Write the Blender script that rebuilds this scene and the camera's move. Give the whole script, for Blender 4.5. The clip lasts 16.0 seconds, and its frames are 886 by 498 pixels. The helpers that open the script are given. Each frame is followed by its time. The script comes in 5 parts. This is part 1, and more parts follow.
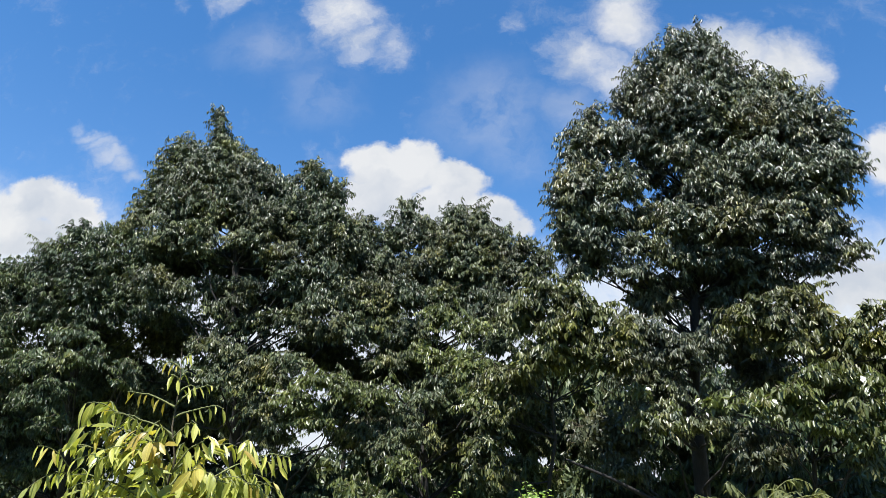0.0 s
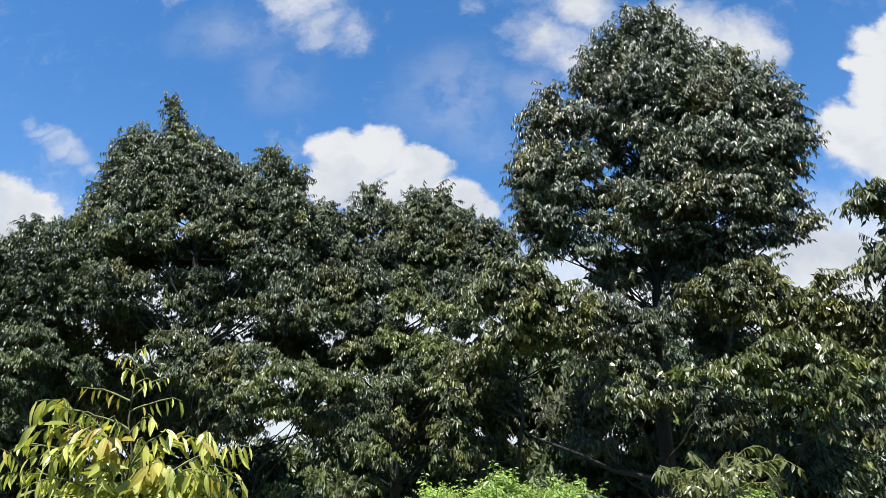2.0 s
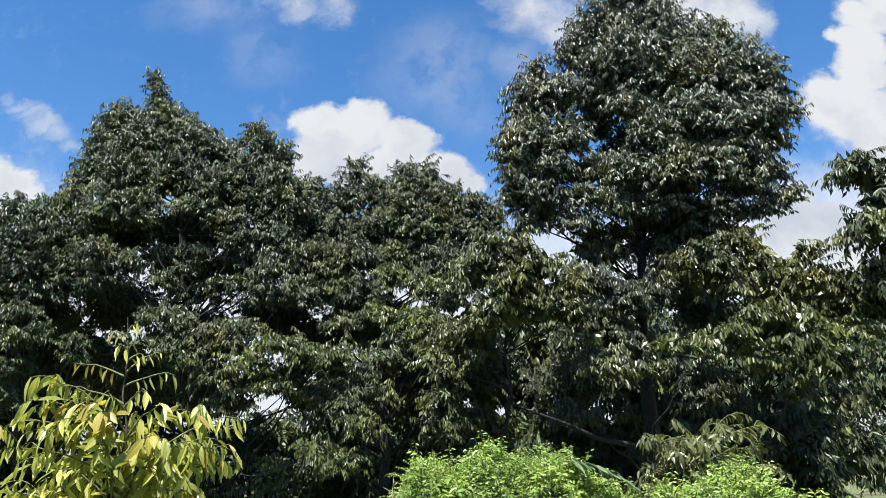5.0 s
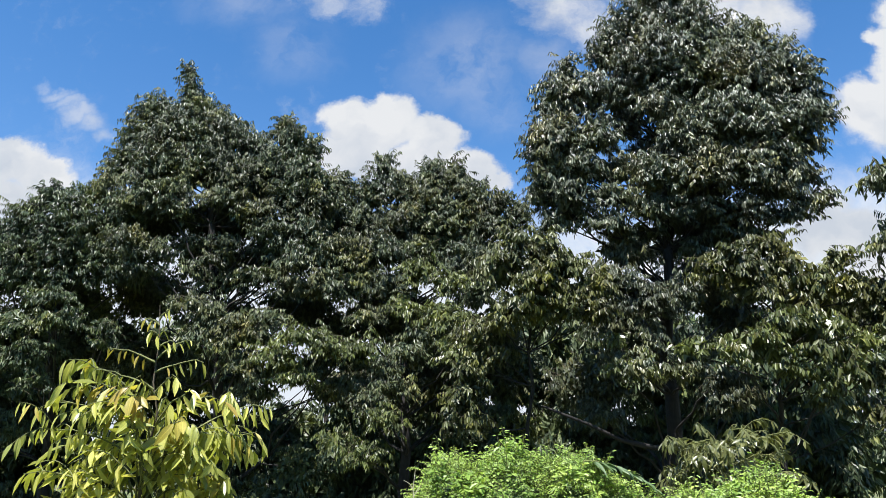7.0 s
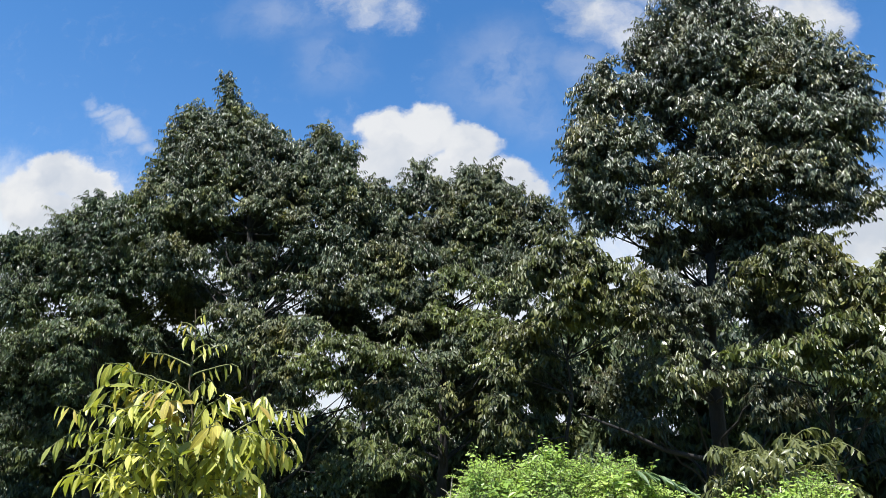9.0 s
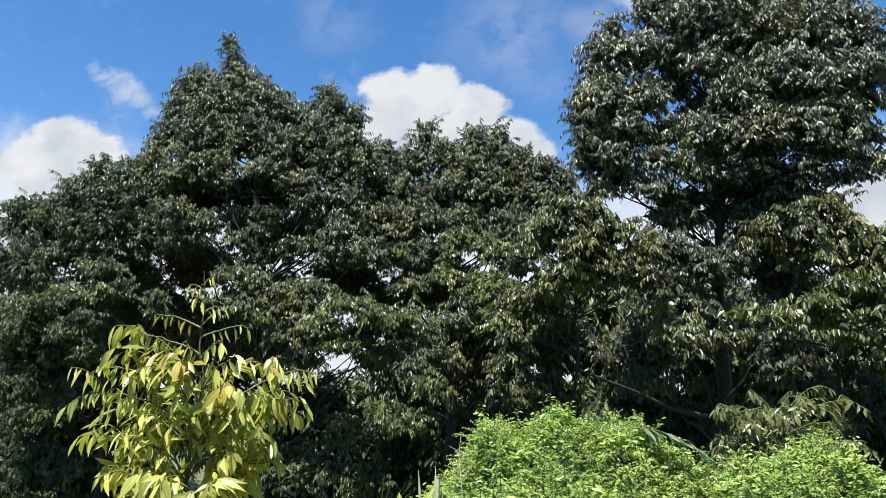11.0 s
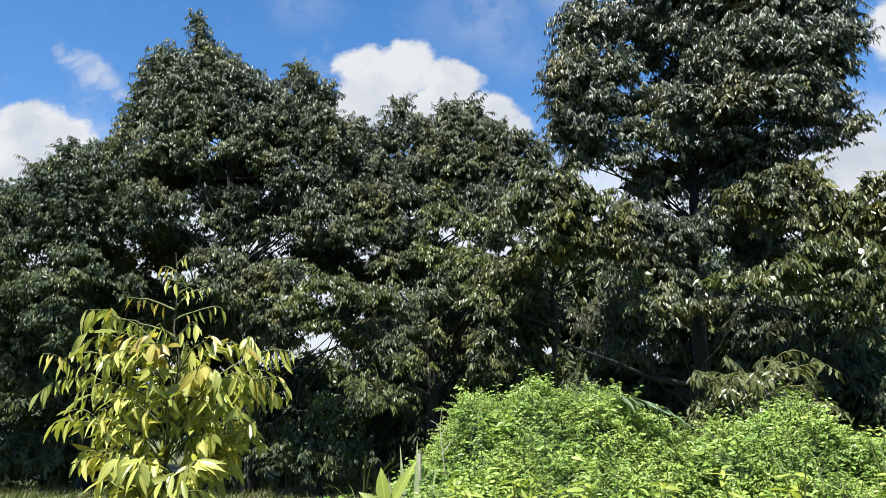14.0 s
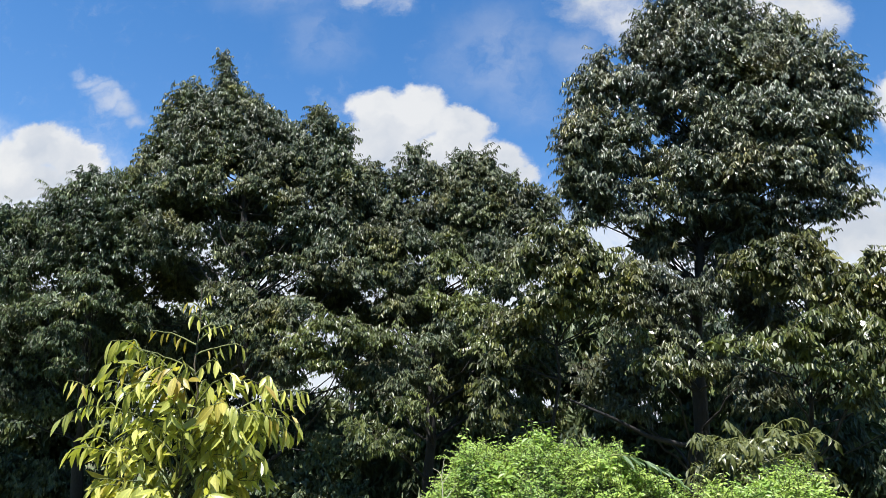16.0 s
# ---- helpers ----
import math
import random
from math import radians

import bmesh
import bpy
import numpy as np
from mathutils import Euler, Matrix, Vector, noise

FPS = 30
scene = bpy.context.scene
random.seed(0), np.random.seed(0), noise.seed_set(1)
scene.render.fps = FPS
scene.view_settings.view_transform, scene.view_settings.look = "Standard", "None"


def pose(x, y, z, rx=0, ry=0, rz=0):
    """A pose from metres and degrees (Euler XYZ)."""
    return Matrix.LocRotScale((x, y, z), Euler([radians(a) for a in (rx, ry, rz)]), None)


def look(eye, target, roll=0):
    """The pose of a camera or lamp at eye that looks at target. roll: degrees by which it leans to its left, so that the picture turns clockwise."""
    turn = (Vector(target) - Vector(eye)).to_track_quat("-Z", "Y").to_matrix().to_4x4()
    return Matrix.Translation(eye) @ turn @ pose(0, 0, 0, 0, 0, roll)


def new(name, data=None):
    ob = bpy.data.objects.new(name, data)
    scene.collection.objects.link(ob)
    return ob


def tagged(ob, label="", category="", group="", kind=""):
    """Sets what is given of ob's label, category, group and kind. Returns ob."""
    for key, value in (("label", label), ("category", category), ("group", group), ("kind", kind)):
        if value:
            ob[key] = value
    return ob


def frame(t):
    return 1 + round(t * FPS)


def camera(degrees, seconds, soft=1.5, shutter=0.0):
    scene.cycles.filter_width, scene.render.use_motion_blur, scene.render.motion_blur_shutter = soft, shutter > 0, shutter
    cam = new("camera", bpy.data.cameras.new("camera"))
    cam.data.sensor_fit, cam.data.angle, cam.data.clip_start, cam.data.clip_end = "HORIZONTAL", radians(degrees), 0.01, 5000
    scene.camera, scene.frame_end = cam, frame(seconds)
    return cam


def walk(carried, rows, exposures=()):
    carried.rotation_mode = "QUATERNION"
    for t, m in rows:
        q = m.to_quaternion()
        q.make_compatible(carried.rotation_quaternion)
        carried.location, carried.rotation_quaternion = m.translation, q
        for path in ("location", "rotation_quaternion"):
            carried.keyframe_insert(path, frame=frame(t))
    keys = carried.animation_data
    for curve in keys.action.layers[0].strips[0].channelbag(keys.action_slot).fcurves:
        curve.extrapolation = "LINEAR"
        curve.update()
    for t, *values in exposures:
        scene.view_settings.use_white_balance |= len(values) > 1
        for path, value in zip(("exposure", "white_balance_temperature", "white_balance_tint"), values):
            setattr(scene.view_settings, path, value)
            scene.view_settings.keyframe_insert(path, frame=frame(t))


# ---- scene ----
cam = camera(64.3, 16.0, soft=0.6)

PATH = [
    (0, (0.398, -0.705, 1.703), (0.274, 1.165, 2.402), 1.8),
    (0.5, (0.398, -0.696, 1.693), (0.284, 1.181, 2.374), 1.9),
    (1, (0.408, -0.681, 1.694), (0.315, 1.205, 2.353), 1.5),
    (1.5, (0.405, -0.663, 1.695), (0.345, 1.227, 2.347), 0.4),
    (2, (0.468, -0.668, 1.696), (0.437, 1.22, 2.354), -1.0),
    (2.5, (0.509, -0.656, 1.71), (0.504, 1.233, 2.369), -2.5),
    (3, (0.528, -0.612, 1.661), (0.54, 1.279, 2.313), -3.1),
    (3.5, (0.516, -0.639, 1.673), (0.533, 1.258, 2.306), -2.9),
    (4, (0.452, -0.718, 1.683), (0.476, 1.186, 2.295), -2.1),
    (6.5, (0.468, -0.74, 1.654), (0.424, 1.173, 2.235), -1.0),
    (7, (0.437, -0.759, 1.662), (0.372, 1.154, 2.242), 0.2),
    (7.5, (0.388, -0.793, 1.681), (0.302, 1.117, 2.268), 1.1),
    (8, (0.419, -0.706, 1.681), (0.302, 1.198, 2.282), 1.2),
    (8.5, (0.451, -0.629, 1.659), (0.302, 1.27, 2.268), 0.9),
    (8.7, (0.445, -0.655, 1.652), (0.286, 1.244, 2.26), 0.8),
    (11, (0.433, -0.635, 1.641), (0.244, 1.292, 2.14), 0.5),
    (11.5, (0.427, -0.61, 1.638), (0.236, 1.323, 2.113), 0.5),
    (12, (0.425, -0.606, 1.625), (0.237, 1.332, 2.081), 0.3),
    (12.5, (0.422, -0.614, 1.626), (0.249, 1.329, 2.068), 0.1),
    (13, (0.441, -0.617, 1.627), (0.28, 1.328, 2.064), -0.3),
    (13.5, (0.452, -0.617, 1.624), (0.305, 1.328, 2.062), -0.8),
    (14, (0.457, -0.607, 1.627), (0.326, 1.34, 2.063), -1.4),
    (14.5, (0.464, -0.608, 1.643), (0.342, 1.34, 2.08), -1.7),
    (15, (0.468, -0.61, 1.607), (0.342, 1.333, 2.062), -0.8),
    (15.5, (0.457, -0.699, 1.651), (0.324, 1.234, 2.146), 0.6),
    (16, (0.361, -0.816, 1.641), (0.225, 1.1, 2.197), 2.0),
]
walk(cam, [(t, look(eye, target, roll)) for t, eye, target, roll in PATH])

# ---- sun and sky ----
SUN_EL, SUN_AZ = 63.0, 205.0      # degrees; azimuth from +y towards +x
to_sun = Vector((math.sin(radians(SUN_AZ)) * math.cos(radians(SUN_EL)), math.cos(radians(SUN_AZ)) * math.cos(radians(SUN_EL)), math.sin(radians(SUN_EL))))
sun = new("sun", bpy.data.lights.new("sun", "SUN"))
sun.data.energy, sun.data.angle, sun.data.color = 5.0, radians(0.55), (1.0, 0.975, 0.965)
sun.matrix_world = look(to_sun * 60, (0, 0, 0))
scene.view_settings.exposure = 1.42

# cumulus heaps and wisps: u = x / y, v = z / y, half-sizes, strength
HEAPS_MIDDLE = [
    (-0.168, 0.519, 0.055, 0.045, 1), (-0.104, 0.509, 0.063, 0.055, 1), (-0.036, 0.479, 0.053, 0.049, 1), (-0.155, 0.459, 0.071, 0.049, 1),
    (0.021, 0.422, 0.047, 0.042, 1), (-0.066, 0.431, 0.087, 0.048, 1), (0.06, 0.399, 0.026, 0.023, 0.9), (-0.7, 0.452, 0.071, 0.04, 1),
    (-0.643, 0.427, 0.056, 0.039, 1), (-0.753, 0.417, 0.066, 0.054, 1), (-0.718, 0.388, 0.083, 0.038, 1),
]
HEAPS_HIGH = [
    (-0.243, 0.806, 0.055, 0.078, 0.9), (-0.21, 0.746, 0.049, 0.046, 0.7), (-0.15, 0.728, 0.034, 0.052, 0.55), (-0.535, 0.828, 0.021, 0.031, 0.45),
    (-0.45, 0.845, 0.052, 0.037, 0.6), (0.242, 0.799, 0.057, 0.07, 1), (0.172, 0.708, 0.065, 0.056, 0.8), (0.226, 0.686, 0.055, 0.055, 0.85),
    (0.056, 0.778, 0.021, 0.026, 0.5), (0.42, 0.717, 0.063, 0.061, 1), (0.499, 0.7, 0.058, 0.049, 1), (0.541, 0.683, 0.035, 0.043, 0.9),
    (0.389, 0.762, 0.046, 0.034, 0.9),
]
HEAPS_RIGHT = [
    (0.707, 0.6, 0.055, 0.063, 1), (0.661, 0.52, 0.076, 0.075, 1), (0.722, 0.477, 0.079, 0.088, 1), (0.571, 0.315, 0.084, 0.049, 0.95),
    (0.725, 0.684, 0.06, 0.05, 0.8), (0.775, 0.712, 0.056, 0.05, 0.85), (0.695, 0.64, 0.045, 0.035, 0.9), (0.537, 0.358, 0.047, 0.036, 0.8), (0.653, 0.267, 0.066, 0.052, 0.9),
]
VEILS = [
    (0.022, 0.611, 0.11, 0.095, 0.3), (-0.346, 0.736, 0.109, 0.058, 0.25), (-0.26, 0.645, 0.076, 0.066, 0.2), (0.149, 0.611, 0.054, 0.063, 0.3),
    (0.075, 0.539, 0.071, 0.061, 0.25), (-0.669, 0.571, 0.019, 0.011, 0.35), (-0.645, 0.557, 0.03, 0.012, 0.5), (-0.624, 0.543, 0.029, 0.014, 0.5), (-0.603, 0.53, 0.032, 0.015, 0.6), (-0.583, 0.516, 0.03, 0.017, 0.6),
    (-0.555, 0.495, 0.019, 0.014, 0.5),
]
CLOUDS = HEAPS_MIDDLE + HEAPS_HIGH + HEAPS_RIGHT


class Net:
    """A small writer of node trees."""

    def __init__(self, tree):
        self.tree = tree
        tree.nodes.clear()

    def node(self, kind, out=0, **given):
        n = self.tree.nodes.new(kind)
        for key, value in given.items():
            if key.startswith("in_"):
                slot = key[3:]
                sock = n.inputs[int(slot)] if slot.isdigit() else n.inputs[slot.replace("_", " ")]
                if isinstance(value, bpy.types.NodeSocket):
                    self.tree.links.new(value, sock)
                else:
                    sock.default_value = value
            else:
                setattr(n, key, value)
        return n.outputs[out] if len(n.outputs) else None

    def math(self, op, a, b=0.0, c=0.0, clamp=False):
        return self.node("ShaderNodeMath", operation=op, in_0=a, in_1=b, in_2=c, use_clamp=clamp)

    def vec(self, op, a, b=(0, 0, 0), out=0):
        return self.node("ShaderNodeVectorMath", out, operation=op, in_0=a, in_1=b)

    def ramp(self, fac, *stops):
        n = self.tree.nodes.new("ShaderNodeValToRGB")
        self.tree.links.new(fac, n.inputs[0])
        els = n.color_ramp.elements
        while len(els) < len(stops):
            els.new(0.5)
        for e, (p, c) in zip(els, stops):
            e.position, e.color = p, (*c, 1.0)
        return n.outputs[0]

    def span(self, value, a, b, c=0.0, d=1.0, smooth=True):
        return self.node("ShaderNodeMapRange", interpolation_type="SMOOTHSTEP" if smooth else "LINEAR", in_0=value, in_1=a, in_2=b, in_3=c, in_4=d)

    def noise(self, vector, scale, detail=4.0, rough=0.55, out=0):
        return self.node("ShaderNodeTexNoise", out, in_Vector=vector, in_Scale=scale, in_Detail=detail, in_Roughness=rough)

    def mix(self, fac, a, b, mode="MIX"):
        n = self.tree.nodes.new("ShaderNodeMix")
        n.data_type, n.blend_type = "RGBA", mode
        for sock, value in ((n.inputs[0], fac), (n.inputs[6], a), (n.inputs[7], b)):
            if isinstance(value, bpy.types.NodeSocket):
                self.tree.links.new(value, sock)
            else:
                sock.default_value = (*value, 1.0) if isinstance(value, tuple) and len(value) == 3 else value
        return n.outputs[2]


def make_world():
    world = bpy.data.worlds.new("day_sky")
    scene.world = world
    world.use_nodes = True
    n = Net(world.node_tree)
    sky = n.node("ShaderNodeTexSky", sky_type="NISHITA", sun_disc=False, sun_elevation=radians(SUN_EL), sun_rotation=radians(SUN_AZ), air_density=1.0, dust_density=0.6, ozone_density=1.6)
    way = n.node("ShaderNodeTexCoord")
    sep = n.tree.nodes.new("ShaderNodeSeparateXYZ")
    n.tree.links.new(way, sep.inputs[0])
    depth = n.math("MAXIMUM", n.math("ABSOLUTE", sep.outputs[1]), 0.15)
    u, v = n.math("DIVIDE", sep.outputs[0], depth), n.math("DIVIDE", sep.outputs[2], depth)
    p = n.node("ShaderNodeCombineXYZ", in_0=n.math("ADD", u, 0.018), in_1=n.math("SUBTRACT", v, 0.003))
    # billows push the outlines about
    w1 = n.vec("SUBTRACT", n.noise(p, 9.0, 6.0, 0.6, out=1), (0.5, 0.5, 0.5))
    w2 = n.vec("SUBTRACT", n.noise(p, 30.0, 5.0, 0.6, out=1), (0.5, 0.5, 0.5))
    q = n.vec("ADD", p, n.vec("ADD", n.vec("MULTIPLY", w1, (0.085, 0.085, 0.0)), n.vec("MULTIPLY", w2, (0.03, 0.03, 0.0))))
    heap, torn = None, None
    for cu, cv, a, b, s in CLOUDS:
        d = n.vec("LENGTH", n.vec("MULTIPLY", n.vec("SUBTRACT", q, (cu, cv, 0)), (1 / a, 1 / b, 0)), out=1)
        one = n.span(d, 1.7, 0.2, 0.0, s * 1.25) if (cu, cv, a, b, s) in HEAPS_HIGH else n.span(d, 1.25, 0.45, 0.0, s)
        if (cu, cv, a, b, s) in HEAPS_HIGH:
            torn = one if torn is None else n.math("SMOOTH_MAX", torn, one, 0.1)
        else:
            heap = one if heap is None else n.math("SMOOTH_MAX", heap, one, 0.1)
    # the open sky above and beside goes on with broken cloud
    far = n.noise(way, 2.6, 7.0, 0.6)
    aside = n.math("MAXIMUM", n.span(n.math("ABSOLUTE", u), 0.85, 1.3), n.span(v, 0.9, 1.4))
    broken = n.math("MULTIPLY", n.span(far, 0.58, 0.72), aside)
    heap = n.math("MAXIMUM", heap, broken)
    fine = n.noise(q, 16.0, 7.0, 0.62)
    cover = n.span(n.math("ADD", heap, n.math("MULTIPLY", n.math("SUBTRACT", fine, 0.5), 0.9)), 0.12, 0.8)
    shreds = n.math("ADD", torn, n.math("MULTIPLY", n.math("SUBTRACT", n.noise(q, 7.0, 9.0, 0.68), 0.5), 2.3))
    cover = n.math("MAXIMUM", cover, n.span(shreds, 0.1, 1.5))
    veil = None
    for cu, cv, a, b, s in VEILS:
        d = n.vec("LENGTH", n.vec("MULTIPLY", n.vec("SUBTRACT", q, (cu, cv, 0)), (1 / a, 1 / b, 0)), out=1)
        one = n.span(d, 1.4, 0.0, 0.0, s)
        veil = one if veil is None else n.math("MAXIMUM", veil, one)
    veil = n.math("MULTIPLY", veil, n.span(n.noise(q, 7.0, 6.0, 0.6), 0.3, 0.6))
    cover = n.math("MAXIMUM", cover, veil)
    cover = n.math("MULTIPLY", cover, n.span(sep.outputs[2], 0.0, 0.08))
    lit = n.math("ADD", n.math("MULTIPLY", n.noise(q, 11.0, 4.0, 0.5), 0.6), n.math("MULTIPLY", n.noise(n.vec("ADD", q, (0.02, -0.03, 0)), 5.0), 0.4))
    lit = n.math("ADD", lit, n.span(v, 0.36, 0.52, -0.05, 0.05))      # greyer towards the base of the heaps
    white = n.ramp(lit, (0.36, (0.225, 0.245, 0.275)), (0.56, (0.318, 0.322, 0.327)))
    haze = n.math("ADD", n.span(n.math("ADD", sep.outputs[2], n.math("MULTIPLY", n.math("SUBTRACT", fine, 0.5), 0.12)), 0.27, 0.38, 0.85, 0.0), n.span(sep.outputs[2], 0.1, 0.6, 0.12, 0.0), clamp=True)
    haze = n.math("MULTIPLY", haze, n.span(sep.outputs[1], -0.25, 0.3, 0.15, 1.0))     # the bank of cloud stands over the orchard
    blue = n.node("ShaderNodeVectorMath", operation="SCALE", in_0=n.mix(haze, n.mix(1.0, sky, (0.56, 1.12, 1.57), "MULTIPLY"), (6.2, 6.6, 7.1)), in_Scale=SKY)
    shade = n.mix(n.math("MULTIPLY", cover, 0.96), blue, white)
    n.node("ShaderNodeOutputWorld", in_0=n.node("ShaderNodeBackground", in_0=shade, in_1=1.0))


SKY = 0.0495
make_world()


# ---- materials ----
def leaf_material(name, colours, rough=0.4, through_light=0.3, single=False, gloss=0.5, patch=0.6, bronze=0.0):
    """Leaf blades: colour differs from leaf to leaf and, slowly, across the crown. Light passes partly through."""
    m = bpy.data.materials.new(name)
    m.use_nodes = True
    n = Net(m.node_tree)
    geo = n.tree.nodes.new("ShaderNodeNewGeometry")
    info = n.tree.nodes.new("ShaderNodeObjectInfo")
    rnd = info.outputs["Random"] if single else geo.outputs["Random Per Island"]
    slow = n.noise(geo.outputs["Position"], patch, 2.0)
    bunch = n.noise(geo.outputs["Position"], 2.6, 1.0)
    fac = n.math("ADD", n.math("MULTIPLY", rnd, 0.46), n.math("ADD", n.math("MULTIPLY", n.span(slow, 0.32, 0.68), 0.24), n.math("MULTIPLY", n.span(bunch, 0.3, 0.7), 0.3)))
    k = len(colours) - 1
    base = n.ramp(fac, *[(i / k, c) for i, c in enumerate(colours)])
    if bronze:                                     # copper-brown undersides and old leaves, in drifts
        drift = n.math("ADD", n.math("MULTIPLY", n.span(n.noise(n.vec("ADD", geo.outputs["Position"], (7.3, 2.1, 4.4)), 0.9, 2.0), 0.42, 0.66), 0.75), n.math("MULTIPLY", n.math("FRACT", n.math("MULTIPLY", rnd, 7.31)), 0.25))
        base = n.mix(n.math("MULTIPLY", drift, bronze), base, n.mix(1.0, base, (1.75, 1.0, 0.75), "MULTIPLY"))
        young = n.span(n.noise(n.vec("ADD", geo.outputs["Position"], (1.7, 9.2, 3.3)), 1.3, 2.0), 0.5, 0.68, 0.0, 0.75)      # sprays of yellower leaves
        base = n.mix(young, base, n.mix(1.0, base, (1.55, 1.35, 0.75), "MULTIPLY"))
    vein = n.noise(geo.outputs["Position"], 55.0, 3.0)
    base = n.mix(n.span(vein, 0.35, 0.75, 0.0, 0.3), base, n.mix(1.0, base, (0.55, 0.6, 0.5), "MULTIPLY"))
    if single:                                     # a pale midrib and slanting side veins
        place = n.node("ShaderNodeTexCoord", out=3)
        sep = n.tree.nodes.new("ShaderNodeSeparateXYZ")
        n.tree.links.new(place, sep.inputs[0])
        off = n.math("ABSOLUTE", sep.outputs[1])
        side = n.math("SINE", n.math("MULTIPLY", n.math("SUBTRACT", sep.outputs[0], n.math("MULTIPLY", off, 0.9)), 75.0))
        rib = n.math("MAXIMUM", n.span(off, 0.004, 0.013, 0.55, 0.0), n.span(side, 0.75, 1.0, 0.0, 0.16))
        base = n.mix(rib, base, n.mix(1.0, base, (1.9, 1.8, 1.7), "MULTIPLY"))
    bump = n.node("ShaderNodeBump", in_Strength=0.25, in_Distance=0.004, in_Height=vein)
    r = n.math("ADD", rough, n.math("MULTIPLY", n.math("SUBTRACT", vein, 0.5), 0.25))
    body = n.node("ShaderNodeBsdfPrincipled", in_Base_Color=base, in_Roughness=r, in_Specular_IOR_Level=gloss, in_Normal=bump)
    glow = n.node("ShaderNodeBsdfTranslucent", in_Color=n.mix(1.0, base, (1.25, 1.3, 0.6), "MULTIPLY"))
    both = n.node("ShaderNodeMixShader", in_0=through_light, in_1=body, in_2=glow)
    n.node("ShaderNodeOutputMaterial", in_0=both)
    return m


def bark_material(name, dark, light):
    m = bpy.data.materials.new(name)
    m.use_nodes = True
    n = Net(m.node_tree)
    geo = n.tree.nodes.new("ShaderNodeNewGeometry")
    stretched = n.vec("MULTIPLY", geo.outputs["Position"], (1.0, 1.0, 0.25))
    grain = n.noise(stretched, 38.0, 6.0, 0.65)
    stain = n.noise(geo.outputs["Position"], 3.0, 3.0)
    fac = n.math("ADD", n.math("MULTIPLY", grain, 0.7), n.math("MULTIPLY", stain, 0.3))
    base = n.ramp(fac, (0.35, dark), (0.68, light))
    bump = n.node("ShaderNodeBump", in_Strength=0.7, in_Distance=0.015, in_Height=grain)
    n.node("ShaderNodeOutputMaterial", in_0=n.node("ShaderNodeBsdfPrincipled", in_Base_Color=base, in_Roughness=0.9, in_Normal=bump))
    return m


def ground_material():
    m = bpy.data.materials.new("grassy_soil")
    m.use_nodes = True
    n = Net(m.node_tree)
    geo = n.tree.nodes.new("ShaderNodeNewGeometry")
    p = geo.outputs["Position"]
    large, fine = n.noise(p, 0.35, 5.0), n.noise(p, 22.0, 6.0, 0.7)
    soil = n.ramp(fine, (0.3, (0.035, 0.025, 0.014)), (0.7, (0.091, 0.063, 0.038)))
    grass = n.ramp(fine, (0.3, (0.039, 0.055, 0.013)), (0.7, (0.130, 0.156, 0.046)))
    base = n.mix(n.span(large, 0.36, 0.52), soil, grass)
    bump = n.node("ShaderNodeBump", in_Strength=0.8, in_Distance=0.04, in_Height=fine)
    n.node("ShaderNodeOutputMaterial", in_0=n.node("ShaderNodeBsdfPrincipled", in_Base_Color=base, in_Roughness=0.95, in_Normal=bump))
    return m


TREE_COLOURS = [(0.015, 0.023, 0.013), (0.036, 0.053, 0.029), (0.077, 0.099, 0.05), (0.146, 0.167, 0.076)]
OLIVE_COLOURS = [(0.016, 0.019, 0.008), (0.034, 0.043, 0.013), (0.064, 0.074, 0.027), (0.084, 0.1, 0.029), (0.138, 0.146, 0.038)]
TREE_LEAF = leaf_material("dark_glossy_leaf", TREE_COLOURS, rough=0.44, through_light=0.15, gloss=0.36, bronze=0.3)
OLIVE_LEAF = leaf_material("olive_bronze_leaf", OLIVE_COLOURS, rough=0.4, through_light=0.15, gloss=0.36, bronze=0.18)
TREE_BLADE = leaf_material("dark_glossy_blade", TREE_COLOURS, rough=0.44, through_light=0.15, gloss=0.36, single=True, bronze=0.3)
OLIVE_BLADE = leaf_material("olive_bronze_blade", OLIVE_COLOURS, rough=0.4, through_light=0.15, gloss=0.36, single=True, bronze=0.18)
FRESH_COLOURS = [(0.025, 0.031, 0.012), (0.061, 0.076, 0.024), (0.119, 0.142, 0.041), (0.225, 0.235, 0.063)]
FRESH_LEAF = leaf_material("fresh_green_leaf", FRESH_COLOURS, rough=0.37, through_light=0.24, gloss=0.5)
BIG_COLOURS = [(0.016, 0.023, 0.016), (0.036, 0.05, 0.029), (0.07, 0.087, 0.049), (0.129, 0.144, 0.069)]
BIG_LEAF = leaf_material("grey_green_leaf", BIG_COLOURS, rough=0.38, through_light=0.15, gloss=0.44, bronze=0.25)
BIG_BLADE = leaf_material("grey_green_blade", BIG_COLOURS, rough=0.38, through_light=0.15, gloss=0.44, single=True, bronze=0.25)
DEEP_COLOURS = [(0.014, 0.021, 0.013), (0.033, 0.051, 0.026), (0.07, 0.099, 0.045), (0.14, 0.168, 0.066)]
DEEP_LEAF = leaf_material("deep_green_leaf", DEEP_COLOURS, rough=0.44, through_light=0.15, gloss=0.36, bronze=0.15)
YOUNG_COLOURS = [(0.135, 0.160, 0.038), (0.275, 0.295, 0.066), (0.430, 0.430, 0.100), (0.580, 0.530, 0.170)]
YOUNG_LEAF = leaf_material("yellow_green_leaf", YOUNG_COLOURS, gloss=0.55, rough=0.4, through_light=0.36, patch=1.5)
